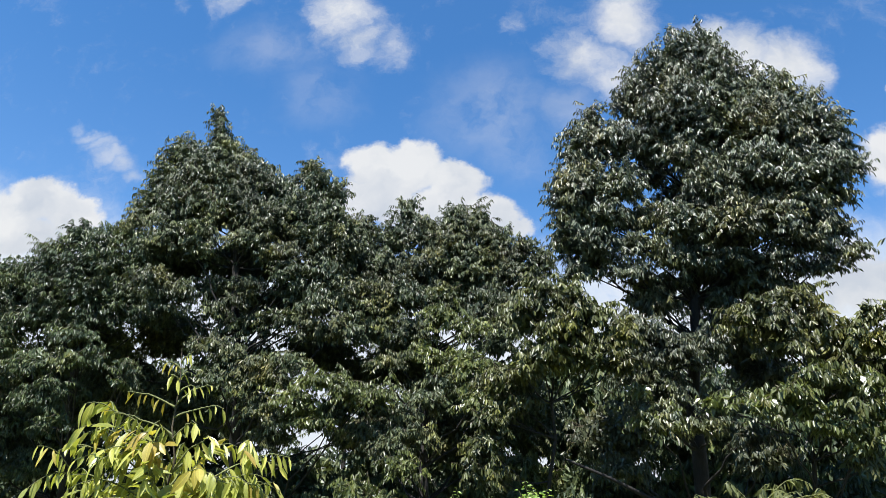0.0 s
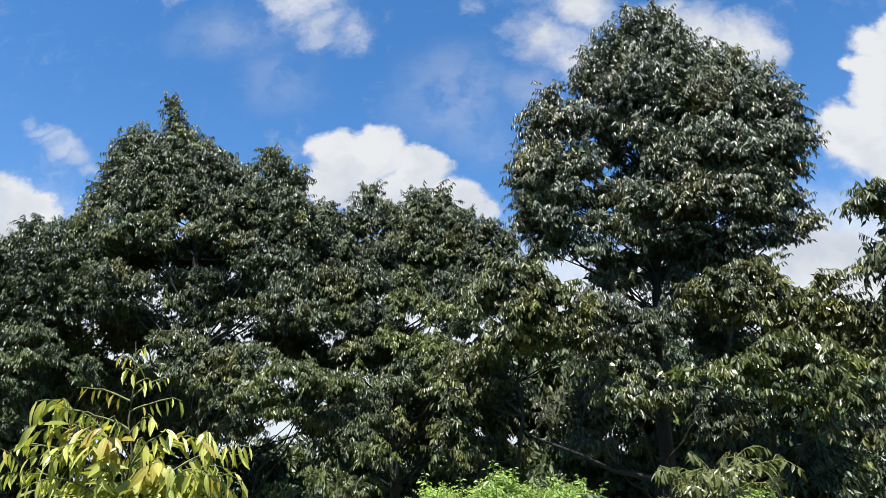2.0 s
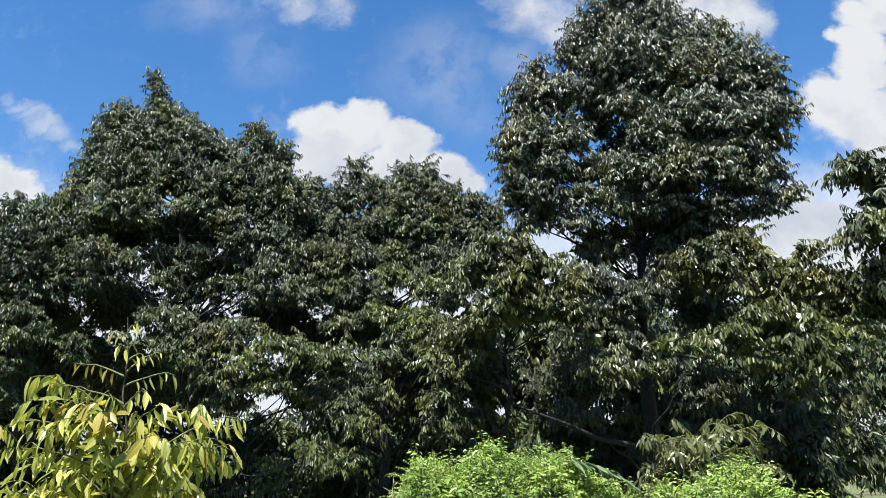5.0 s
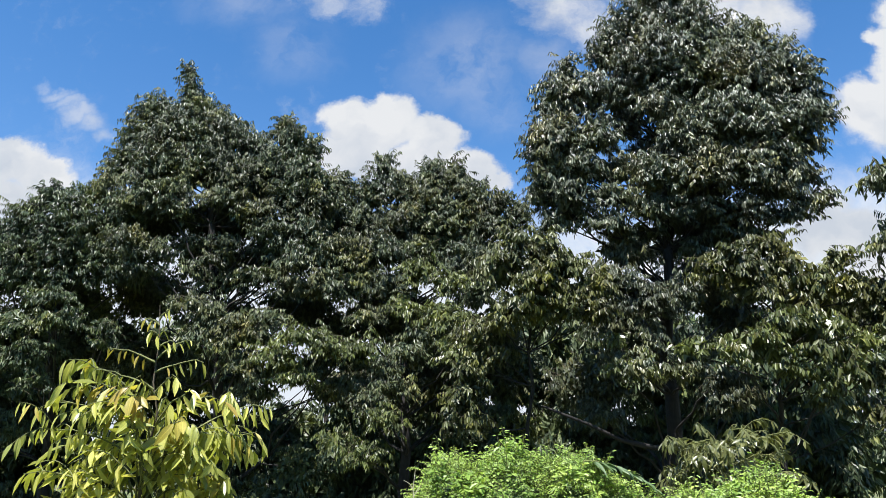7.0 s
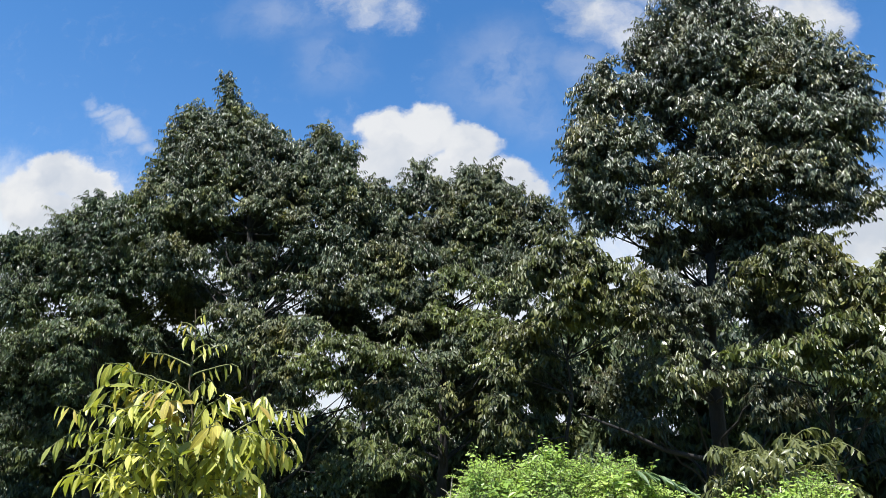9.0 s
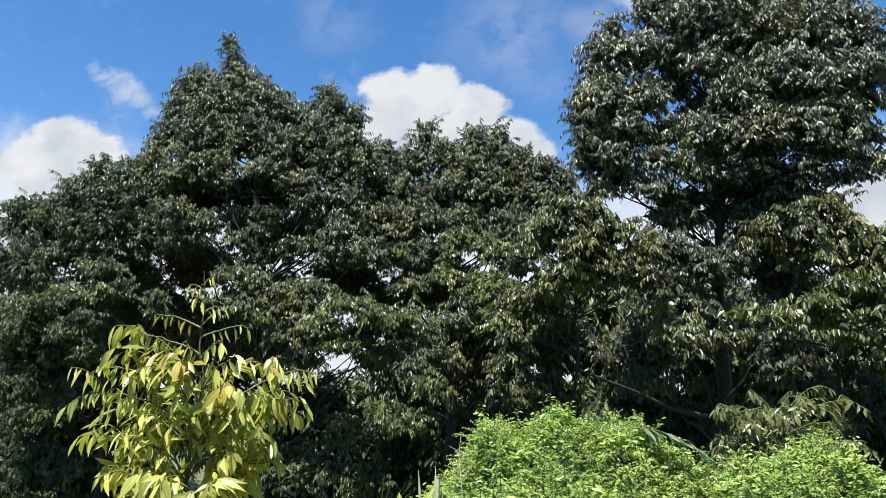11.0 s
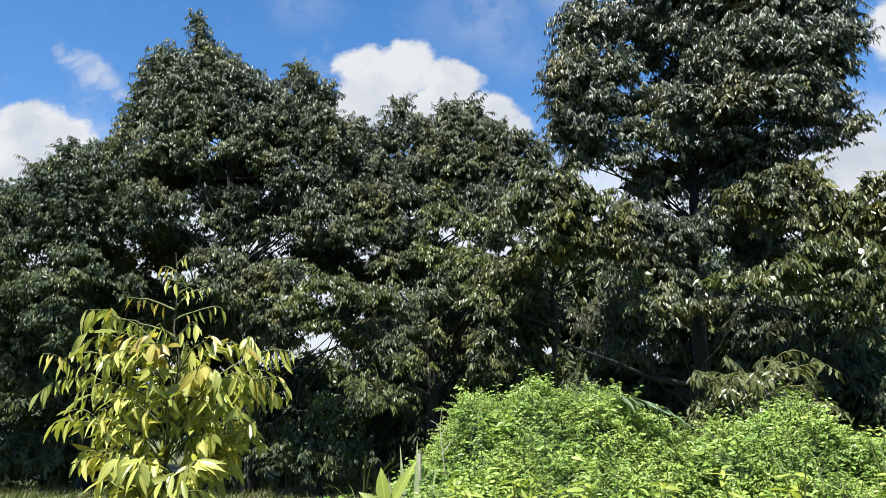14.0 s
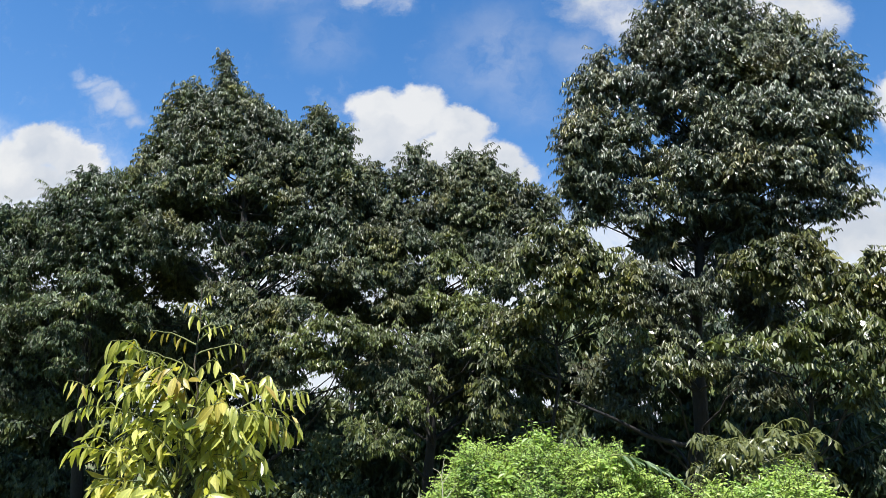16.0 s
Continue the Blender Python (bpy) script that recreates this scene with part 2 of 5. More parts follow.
YOUNG_BLADE = leaf_material("yellow_green_blade", YOUNG_COLOURS, gloss=0.55, rough=0.4, through_light=0.36, single=True, patch=1.5)
AGED_BLADE = leaf_material("golden_ageing_blade", [(0.26, 0.17, 0.04), (0.34, 0.29, 0.06), (0.42, 0.38, 0.09)], gloss=0.5, rough=0.42, through_light=0.4, single=True)
WEED_LEAF = leaf_material("fresh_weed_leaf", [(0.068, 0.130, 0.028), (0.170, 0.268, 0.052), (0.278, 0.382, 0.080), (0.410, 0.480, 0.125)], rough=0.45, through_light=0.35, patch=1.6)
WEED_BLADE = leaf_material("fresh_weed_blade", [(0.068, 0.130, 0.028), (0.170, 0.268, 0.052), (0.278, 0.382, 0.080), (0.410, 0.480, 0.125)], rough=0.45, through_light=0.35, patch=1.6, single=True)
SIDE_BLADE = leaf_material("pale_olive_blade", [(0.058, 0.070, 0.024), (0.104, 0.114, 0.036), (0.165, 0.170, 0.060)], rough=0.33, through_light=0.28, gloss=0.8, single=True)
SIDE_LEAF = leaf_material("pale_olive_leaf", [(0.058, 0.070, 0.024), (0.104, 0.114, 0.036), (0.165, 0.170, 0.060)], rough=0.33, through_light=0.28, gloss=0.8)
GRASS_LEAF = leaf_material("grass_blade", [(0.046, 0.063, 0.018), (0.092, 0.113, 0.031), (0.138, 0.150, 0.049), (0.193, 0.167, 0.080)], rough=0.55, through_light=0.3)
BARK = bark_material("dark_bark", (0.007, 0.006, 0.005), (0.024, 0.020, 0.017))
TWIG = bark_material("brown_twig", (0.030, 0.024, 0.015), (0.096, 0.078, 0.048))
GREEN_STEM = bark_material("green_stem", (0.070, 0.086, 0.028), (0.180, 0.190, 0.066))
PALE_STEM = bark_material("pale_dry_stalk", (0.240, 0.220, 0.150), (0.480, 0.450, 0.350))
SOIL = ground_material()
# dark green for the heap cores; shade between the leaves is in the colour
SHADE_CORE = bark_material("dark_gap_filler", (0.025, 0.042, 0.012), (0.09, 0.13, 0.036))
FROND_LEAF = leaf_material("grey_green_leaflet", [(0.054, 0.091, 0.037), (0.086, 0.135, 0.059), (0.118, 0.172, 0.081)], rough=0.45, through_light=0.25, single=True)
PALE_BLADE = leaf_material("pale_blade", [(0.200, 0.240, 0.112), (0.304, 0.336, 0.192), (0.400, 0.416, 0.288)], rough=0.5, through_light=0.3, single=True)
BROAD_BLADE = leaf_material("bright_broad_leaf", [(0.180, 0.240, 0.045), (0.270, 0.320, 0.065), (0.360, 0.390, 0.100)], rough=0.4, through_light=0.4, single=True)


# ---- mesh building ----
def unit(a):
    return a / np.maximum(np.linalg.norm(a, axis=-1, keepdims=True), 1e-9)


def mesh_from(name, blocks, smooth=False):
    """One mesh from blocks of (points, quads, material)."""
    mats, pts, quads, idx, at = [], [], [], [], 0
    for p, q, mat in blocks:
        if len(q) == 0:
            continue
        if mat not in mats:
            mats.append(mat)
        pts.append(p), quads.append(q + at), idx.append(np.full(len(q), mats.index(mat)))
        at += len(p)
    p, q, i = np.concatenate(pts), np.concatenate(quads), np.concatenate(idx)
    me = bpy.data.meshes.new(name)
    me.vertices.add(len(p))
    me.vertices.foreach_set("co", p.astype(np.float32).ravel())
    me.loops.add(q.size)
    me.loops.foreach_set("vertex_index", q.astype(np.int32).ravel())
    me.polygons.add(len(q))
    me.polygons.foreach_set("loop_start", np.arange(0, q.size, 4, dtype=np.int32))
    for m in mats:
        me.materials.append(m)
    me.polygons.foreach_set("material_index", i.astype(np.int32))
    me.polygons.foreach_set("use_smooth", np.full(len(q), smooth))
    me.update(calc_edges=True)
    me.validate()
    return me


def part(name, blocks, parent, label="", smooth=False):
    """One mesh under a thing; the points are given in the world."""
    off = np.array(parent.matrix_world.translation if parent.parent is None else parent.parent.matrix_world.translation)
    ob = new(name, mesh_from(name, [(p - off, q, m) for p, q, m in blocks], smooth))
    ob.parent = parent
    return tagged(ob, label)


def thing(name, at, label, category, group="", kind=""):
    ob = new(name)
    ob.location = at
    ob.matrix_world = Matrix.Translation(at)
    ob.empty_display_size = 0.2
    return tagged(ob, label, category, group, kind)


def tube(points, radii, sides=6):
    """A tapered tube along points."""
    p, r = np.asarray(points, float), np.asarray(radii, float)
    t = unit(np.gradient(p, axis=0))
    ref = np.where(np.abs(t[:, 2:3]) > 0.9, np.array([[1.0, 0, 0]]), np.array([[0, 0, 1.0]]))
    a = unit(np.cross(t, ref))
    b = np.cross(t, a)
    ang = np.arange(sides) * 2 * np.pi / sides
    ring = p[:, None] + r[:, None, None] * (np.cos(ang)[None, :, None] * a[:, None] + np.sin(ang)[None, :, None] * b[:, None])
    k = len(p)
    i, j = np.meshgrid(np.arange(k - 1), np.arange(sides), indexing="ij")
    j2 = (j + 1) % sides
    q = np.stack([i * sides + j, i * sides + j2, (i + 1) * sides + j2, (i + 1) * sides + j], -1).reshape(-1, 4)
    return ring.reshape(-1, 3), q


def merged(tubes):
    pts, quads, at = [], [], 0
    for p, q in tubes:
        pts.append(p), quads.append(q + at)
        at += len(p)
    if not pts:
        return np.zeros((0, 3)), np.zeros((0, 4), int)
    return np.concatenate(pts), np.concatenate(quads)


def bent(rng, a, b, bow=0.15, steps=6, sag=0.0):
    """A crooked line from a to b."""
    a, b = np.asarray(a, float), np.asarray(b, float)
    s = np.linspace(0, 1, steps)[:, None]
    size = np.linalg.norm(b - a)
    off = rng.normal(0, bow * size, 3)
    wob = rng.normal(0, 0.02 * size, (steps, 3)) * np.sin(np.pi * s)
    return a + (b - a) * s + off * (s * (1 - s)) * 2 + wob + np.array([0, 0, sag * size]) * (s * (1 - s)) * 4


def blades(pos, way, face, length, width, fold=0.22, curl=0.1):
    """Pointed, folded leaf blades: six points and two quads each."""
    w = unit(way)
    nrm = unit(face - (face * w).sum(-1, keepdims=True) * w)
    side = np.cross(w, nrm)
    L, W = length[:, None], width[:, None] / 2
    c = np.asarray(curl).reshape(-1, 1) * L
    base = pos
    tip = pos + w * L - nrm * c
    p1, p2 = pos + w * L * 0.3 + nrm * W * fold * 2, pos + w * L * 0.66 + nrm * (W * fold * 2 - c * 0.35)
    out = np.stack([base, p1 + side * W * 0.92, p2 + side * W * 0.88, tip, p2 - side * W * 0.88, p1 - side * W * 0.92], 1)
    k = np.arange(len(pos))[:, None] * 6
    return out.reshape(-1, 3), np.concatenate([k + np.array([[0, 1, 2, 3]]), k + np.array([[0, 3, 4, 5]])])


def plain_blades(pos, way, face, length, width, curl=0.1):
    """Leaf blades seen from afar: one folded quad each."""
    w = unit(way)
    nrm = unit(face - (face * w).sum(-1, keepdims=True) * w)
    side = np.cross(w, nrm)
    L, W = length[:, None], width[:, None] * 0.55
    mid = pos + w * L * 0.45 + nrm * W * 0.3
    out = np.stack([pos, mid + side * W, pos + w * L - nrm * np.asarray(curl).reshape(-1, 1) * L, mid - side * W], 1)
    return out.reshape(-1, 3), np.arange(len(pos) * 4).reshape(-1, 4)


def slim(a, b, r):
    """Many three-sided twigs at once, from rows a to rows b."""
    t = unit(b - a)
    x = unit(np.cross(t, np.array([0.3, 0.2, 0.93])))
    y = np.cross(t, x)
    ring = [x * math.cos(f) + y * math.sin(f) for f in (0, 2.094, 4.189)]
    r = np.broadcast_to(np.asarray(r, float).reshape(-1, 1), (len(a), 1))
    pts = np.stack([a + r * d for d in ring] + [b + r * 0.5 * d for d in ring], 1)
    k = np.arange(len(a))[:, None] * 6
    quads = np.concatenate([k + np.array([[0, 1, 4, 3]]), k + np.array([[1, 2, 5, 4]]), k + np.array([[2, 0, 3, 5]])])
    return pts.reshape(-1, 3), quads


def sprays(rng, start, way, length, leaf, per=8, droop=0.9, lift=0.3, spread=0.4, slender=0.28, stray=0.2):
    """Arching twigs with two rows of hanging leaves. Returns leaf arrays and twig arrays."""
    n = len(start)
    a = unit(way)
    down = np.array([0, 0, -1.0])
    s = (np.arange(per) + 0.6) / per
    s = s[None, :, None] + rng.uniform(-0.3, 0.3, (n, per, 1)) / per
    L = length[:, None, None]
    at = start[:, None] + a[:, None] * L * s + down * 0.32 * L * s ** 2
    tangent = unit(a[:, None] + down * 0.9 * s)
    level = unit(np.cross(a, np.array([0, 0, 1.0])) + 1e-6)
    flip = np.where(np.arange(per) % 2 == 0, 1.0, -1.0)[None, :, None] * np.where(rng.random((n, 1, 1)) < 0.5, 1, -1)
    ld = spread * flip * level[:, None] + lift * tangent + down * droop * rng.uniform(0.55, 1.25, (n, 1, 1)) + rng.normal(0, stray, (n, per, 3))
    face = a[:, None] * 0.35 + np.array(to_sun) * 0.75 + rng.normal(0, 0.4, (n, 1, 3)) + rng.normal(0, 0.35, (n, per, 3))
    size = leaf * rng.uniform(0.7, 1.2, n * per)
    lv = (at.reshape(-1, 3), unit(ld).reshape(-1, 3), face.reshape(-1, 3), size, size * slender * rng.uniform(0.85, 1.2, n * per), rng.uniform(0.02, 0.2, n * per))
    end = start + a * length[:, None] + down * 0.32 * length[:, None]
    return lv, slim(start, end, 0.005)


def ball_points(rng, n):
    return unit(rng.normal(0, 1, (n, 3)))


def bough_clusters(rng, lobe, others, per_m2, under=-0.75):
    """Places for leafy twig ends over the outer shell of a lobe, leaving out what lies deep in the others."""
    x, y, z, rx, ry, rz = lobe
    rx, ry, rz = (max(r - 0.1, 0.62 * r) for r in (rx, ry, rz))      # the twigs reach out past the shell
    p = 1.6
    area = 4 * np.pi * (((rx * ry) ** p + (rx * rz) ** p + (ry * rz) ** p) / 3) ** (1 / p)
    d = ball_points(rng, max(10, int(area * per_m2)))
    d = d[(d[:, 2] > under) & ((d[:, 1] < 0.4) | (rng.random(len(d)) < 0.4))]
    f = np.where(rng.random((len(d), 1)) < 0.72, rng.uniform(0.82, 1.18, (len(d), 1)), rng.uniform(0.55, 0.85, (len(d), 1)))
    c = np.array([x, y, z]) + d * f * np.array([rx, ry, rz])
    keep = np.ones(len(c), bool)
    for o in others:
        keep &= np.linalg.norm((c - np.array(o[:3])) / np.array(o[3:]), axis=1) > 0.74
    return c[keep], d[keep], f[keep, 0]


def inner_leaves(rng, lobe, leaf, thick):
    """The shaded leaves in the middle of a bough."""
    x, y, z, rx, ry, rz = lobe
    n = int(1500 * rx * rz * thick)
    c = np.array([x, y, z]) + ball_points(rng, n) * rng.random((n, 1)) ** 0.45 * (np.array([rx, ry, rz]) * 0.85 - 0.12).clip(0.08)
    way = rng.normal(0, 0.55, (n, 3)) + np.array([0, 0, -0.7])
    size = leaf * rng.uniform(1.1, 1.6, n)
    return plain_blades(c, way, rng.normal(0, 0.6, (n, 3)) + np.array([0, -0.5, 0.6]), size, size * 0.42, rng.uniform(0, 0.2, n))


def put_leaf(rng, root, form, at, way, face, long, broad):
    """A leaf that is an object of its own, at a place in the world."""
    y = unit(np.cross(face, way))
    z = np.cross(way, y)
    ob = new("leaf", form)
    ob.parent = root
    m = Matrix(((way[0], y[0], z[0]), (way[1], y[1], z[1]), (way[2], y[2], z[2]))).to_4x4()
    ob.matrix_local = Matrix.Translation(at - np.array(root.location)) @ m @ Matrix.Diagonal((long, long * broad, long, 1))


def blade_mesh(name, mat, fold, curl, twist=0.0):
    """One leaf, a metre long along x, with a midrib fold, a hooked tip and thirty or so triangles."""
    s = np.array([0.0, 0.1, 0.28, 0.5, 0.72, 0.88, 1.0])
    w = np.array([0.008, 0.07, 0.128, 0.14, 0.1, 0.045, 0.003])
    mid = np.stack([s, np.zeros(7), -curl * s ** 2], -1)
    lift = (w * fold)
    tw = twist * s
    left = mid + np.stack([np.zeros(7), w * np.cos(tw), lift + w * np.sin(tw)], -1)
    right = mid + np.stack([np.zeros(7), -w * np.cos(tw), lift - w * np.sin(tw)], -1)
    p = np.concatenate([left, mid, right])
    i = np.arange(6)
    q = np.concatenate([np.stack([i, i + 7, i + 8, i + 1], -1), np.stack([i + 7, i + 14, i + 15, i + 8], -1)])
    return mesh_from(name, [(p, q, mat)], True)


def tree(name, label, base, trunk, lobes, leaf, mat, seed, per_m2=11.0, girth=0.16, twig=0.27, group="orchard trees", ends=10, plain=False, category="tree", bare=(), single=None, slender=0.28, fresh=(), under=-0.75, thick=1.3, per=12, rear=()):
    """trunk: points of its axis. lobes: boughs of the crown, as centre and radii. bare: extra leafless limbs as point rows.
    single: the material of the foremost leaves, which are meshes of their own. fresh: boughs of young leaves. rear: shaded boughs at the back."""
    pool = []
    rng = np.random.default_rng(seed)
    root = thing(name, base, label, category, group)
    axis = np.array([base] + list(trunk), float)
    fine = np.concatenate([bent(rng, axis[i], axis[i + 1], 0.03, 5)[: (None if i == len(axis) - 2 else -1)] for i in range(len(axis) - 1)])
    g = np.linspace(girth, girth * 0.22, len(fine))
    g[0] *= 1.5
    trunk_ob = part("trunk", [(*tube(fine, g, 10), BARK)], root, smooth=True)
    for line in bare:
        part("limb", [(*tube(np.array(line, float), np.linspace(girth * 0.35, girth * 0.12, len(line)), 7), BARK)], trunk_ob, smooth=True)
    boughs = []
    young = len(lobes)
    last = young + len(fresh)
    lobes = list(lobes) + list(fresh) + list(rear)
    for i, lobe in enumerate(lobes):
        c = np.array(lobe[:3])
        low = fine[:, 2] < max(c[2] - rng.uniform(0.1, 0.7) * np.linalg.norm(c[:2] - base[:2]), fine[1, 2] + 0.05)
        k = max(1, np.nonzero(low)[0].max())
        limb = bent(rng, fine[k], c, 0.1, 7, sag=-0.05)
        part("limb", [(*tube(limb, np.linspace(min(0.026, max(0.015, g[k] * 0.3)), 0.008, 7), 6), BARK)], trunk_ob, smooth=True)
        cl, out, deep = bough_clusters(rng, lobe, [o for j, o in enumerate(lobes) if j != i], per_m2 if i < last else per_m2 * 0.3, under)
        if len(cl) == 0:
            continue
        blocks = []
        arm = slim(c + (cl - c) * 0.35, cl, 0.006)
        blocks.append((*arm, TWIG))
        m = len(cl)
        # each cluster is a fan of arching twigs; those on top of the crown stand up
        o = np.repeat(out, ends, 0)
        az = np.arctan2(o[:, 1], o[:, 0]) + rng.normal(0, 0.75, m * ends) + rng.normal(0, 1.2, m * ends) * np.maximum(o[:, 2], 0)
        top = np.maximum(o[:, 2], 0)
        rise = 0.1 + np.repeat(rng.normal(0, 0.35, m), ends) + rng.normal(0, 0.3, m * ends) + top * np.where(rng.random(m * ends) < 0.5, 1.5, 0.35)
        wy = unit(np.stack([np.cos(az), np.sin(az), rise], -1))
        ln = twig * rng.uniform(0.7, 1.3, m * ends)
        st = np.repeat(cl, ends, 0) + rng.normal(0, 0.07, (m * ends, 3)) - wy * ln[:, None] * 0.45
        blocks.append((*inner_leaves(rng, lobe, leaf, thick if i < last else 2.4), mat))
        hidden = np.repeat((out[:, 1] > 0.4) | (deep < 0.78), ends) | plain | (i >= last)
        for some, simple in ((~hidden, False), (hidden, True)):
            if some.any():
                lv, tw = sprays(rng, st[some], wy[some], ln[some], leaf, per=per, slender=slender)
                blocks.append((*tw, TWIG))
                if simple:
                    blocks.append((*plain_blades(*lv[:5], lv[5]), mat))
                elif single is None:
                    blocks.append((*blades(*lv[:5], 0.22, lv[5]), mat))
                else:
                    pool.append((blocks, lv))
        if young <= i < last:
            blocks[:] = [(p, q, FRESH_LEAF if m is mat else m) for p, q, m in blocks]
        boughs.append(blocks)
    if single is not None:
        reach = np.sort(np.concatenate([lv[0][:, 1] for b, lv in pool]))
        front = reach[min(300, len(reach)) - 1]
        forms = [blade_mesh("leaf", single, f, c, t) for f, c, t in ((0.3, 0.12, 0.1), (0.22, 0.2, -0.15), (0.4, 0.08, 0.2))]
        for blocks, lv in pool:
            near = lv[0][:, 1] <= front
            far = [a[~near] for a in lv]
            blocks.append((*blades(*far[:5], 0.22, far[5]), FRESH_LEAF if any(m is FRESH_LEAF for _, _, m in blocks) else mat))
            for at, way, face, size in zip(*(a[near] for a in lv[:4])):
                put_leaf(rng, root, forms[rng.integers(3)], at, way, face, size, 1.05)
    for blocks in boughs:
        tagged(part("bough", blocks, root, smooth=not plain), kind="stuff")
    return root


# ---- ground ----
def ground():
    rng = np.random.default_rng(3)
    e = np.concatenate([[-2500, -800, -250, -90, -45], np.linspace(-24, 24, 73), [45, 90, 250, 800, 2500]])
    x, y = np.meshgrid(e, e + 8.0, indexing="ij")
    near = np.exp(-((x ** 2 + (y - 8) ** 2) / 700.0))
    z = near * 0.05 * (np.sin(x * 1.3 + 0.4 * y) + np.sin(y * 1.7 - 0.6 * x) + rng.normal(0, 0.4, x.shape)) - 0.06
    k = len(e)
    i, j = np.meshgrid(np.arange(k - 1), np.arange(k - 1), indexing="ij")
    q = np.stack([i * k + j, (i + 1) * k + j, (i + 1) * k + j + 1, i * k + j + 1], -1).reshape(-1, 4)
    ob = new("ground", mesh_from("ground", [(np.stack([x, y, z], -1).reshape(-1, 3), q, SOIL)], True))
    tagged(ob, "uneven grassy ground with patches of brown soil", "ground", kind="structure")


def grass():
    rng = np.random.default_rng(4)
    n = 12000
    x, y = rng.uniform(-16, 3, n), rng.uniform(8.5, 17.5, n)
    tall = rng.uniform(0.06, 0.2, n)
    way = np.stack([rng.normal(0, 0.4, n), rng.normal(0, 0.4, n), np.ones(n)], -1)
    p, q = blades(np.stack([x, y, np.full(n, -0.08)], -1), way, rng.normal(0, 0.6, (n, 3)) + np.array([0, -1.0, 0.3]), tall + 0.05, np.full(n, 0.016), 0.1, rng.uniform(0, 0.5, n))
    ob = new("grass", mesh_from("grass", [(p, q, GRASS_LEAF)]))
    tagged(ob, "short sunlit grass under the orchard edge", "grass", kind="stuff")


ground()
grass()

# ---- the orchard trees: boughs as centre and radii ----
BIG_TOP = [
    (4.43, 11.6, 10.66, 0.68, 0.64, 0.54), (3.81, 11.6, 10.01, 0.65, 0.69, 0.66), (4.79, 11.5, 9.99, 0.66, 0.73, 0.72),
    (3.27, 11.6, 9.44, 0.42, 0.51, 0.54), (4.0, 11.3, 9.05, 0.81, 0.82, 0.75), (4.9, 11.3, 8.91, 0.75, 0.78, 0.75),
    (5.67, 11.6, 9.65, 0.5, 0.57, 0.58), (6.12, 11.6, 9.74, 0.33, 0.42, 0.47), (6.44, 11.6, 9.22, 0.54, 0.59, 0.57),
    (6.87, 11.6, 8.75, 0.48, 0.55, 0.56), (5.67, 11.3, 8.66, 0.69, 0.75, 0.74), (7.04, 11.5, 8.21, 0.38, 0.44, 0.46),
    (6.39, 11.2, 7.71, 0.61, 0.63, 0.58), (7.21, 11.4, 7.97, 0.23, 0.4, 0.21), (3.41, 11.5, 8.5, 0.41, 0.51, 0.56),
]
BIG_SIDE = [
    (2.4, 11.5, 8.95, 0.26, 0.4, 0.43), (2.21, 11.5, 8.36, 0.5, 0.55, 0.55), (2.81, 11.5, 8.48, 0.49, 0.55, 0.56),
    (1.74, 11.5, 7.41, 0.3, 0.4, 0.35), (2.14, 11.3, 7.5, 0.61, 0.6, 0.53), (2.81, 11.3, 7.54, 0.48, 0.53, 0.53),
    (1.92, 11.4, 6.94, 0.44, 0.46, 0.44), (2.56, 11.2, 6.84, 0.51, 0.46, 0.36), (4.02, 11.1, 8.04, 0.54, 0.53, 0.47),
    (4.3, 11, 7.41, 0.51, 0.55, 0.55), (5.04, 11, 7.68, 0.66, 0.68, 0.63), (5.72, 11, 7.5, 0.6, 0.62, 0.57),
    (3.88, 11, 6.69, 0.52, 0.52, 0.46), (4.54, 10.9, 6.64, 0.59, 0.57, 0.49), (5.29, 10.9, 6.74, 0.64, 0.59, 0.49),
    (6.09, 11.1, 6.93, 0.46, 0.48, 0.45), (3.24, 11.4, 6.87, 0.39, 0.4, 0.36),
]
BIG_TIERS = [
    (6.77, 11.4, 7.34, 0.33, 0.4, 0.23), (6.59, 11.3, 6.66, 0.36, 0.4, 0.2), (5.92, 11.1, 6.36, 0.54, 0.46, 0.33),
    (6.66, 11.3, 6.22, 0.4, 0.4, 0.15), (6.24, 11.3, 5.94, 0.5, 0.4, 0.24), (2.26, 11.4, 6.34, 0.54, 0.5, 0.42),
    (1.84, 11.5, 6.53, 0.33, 0.43, 0.48), (3.09, 11.2, 6.29, 0.48, 0.42, 0.31), (2.1, 11.5, 5.86, 0.43, 0.4, 0.22),
    (2.98, 11.3, 5.84, 0.48, 0.4, 0.19), (3.86, 11.3, 6.1, 0.55, 0.47, 0.35), (4.73, 11.2, 6.06, 0.6, 0.51, 0.38),
    (5.42, 11.2, 6.0, 0.54, 0.46, 0.32), (5.15, 11.4, 5.66, 0.5, 0.4, 0.19), (3.41, 11.6, 5.27, 0.46, 0.4, 0.24),
    (4.5, 11.6, 5.39, 0.3, 0.4, 0.3), (3.25, 11.7, 5.67, 0.35, 0.4, 0.22), (3.72, 11.7, 5.73, 0.41, 0.4, 0.26),
    (5.62, 11.6, 5.6, 0.5, 0.4, 0.17),
]
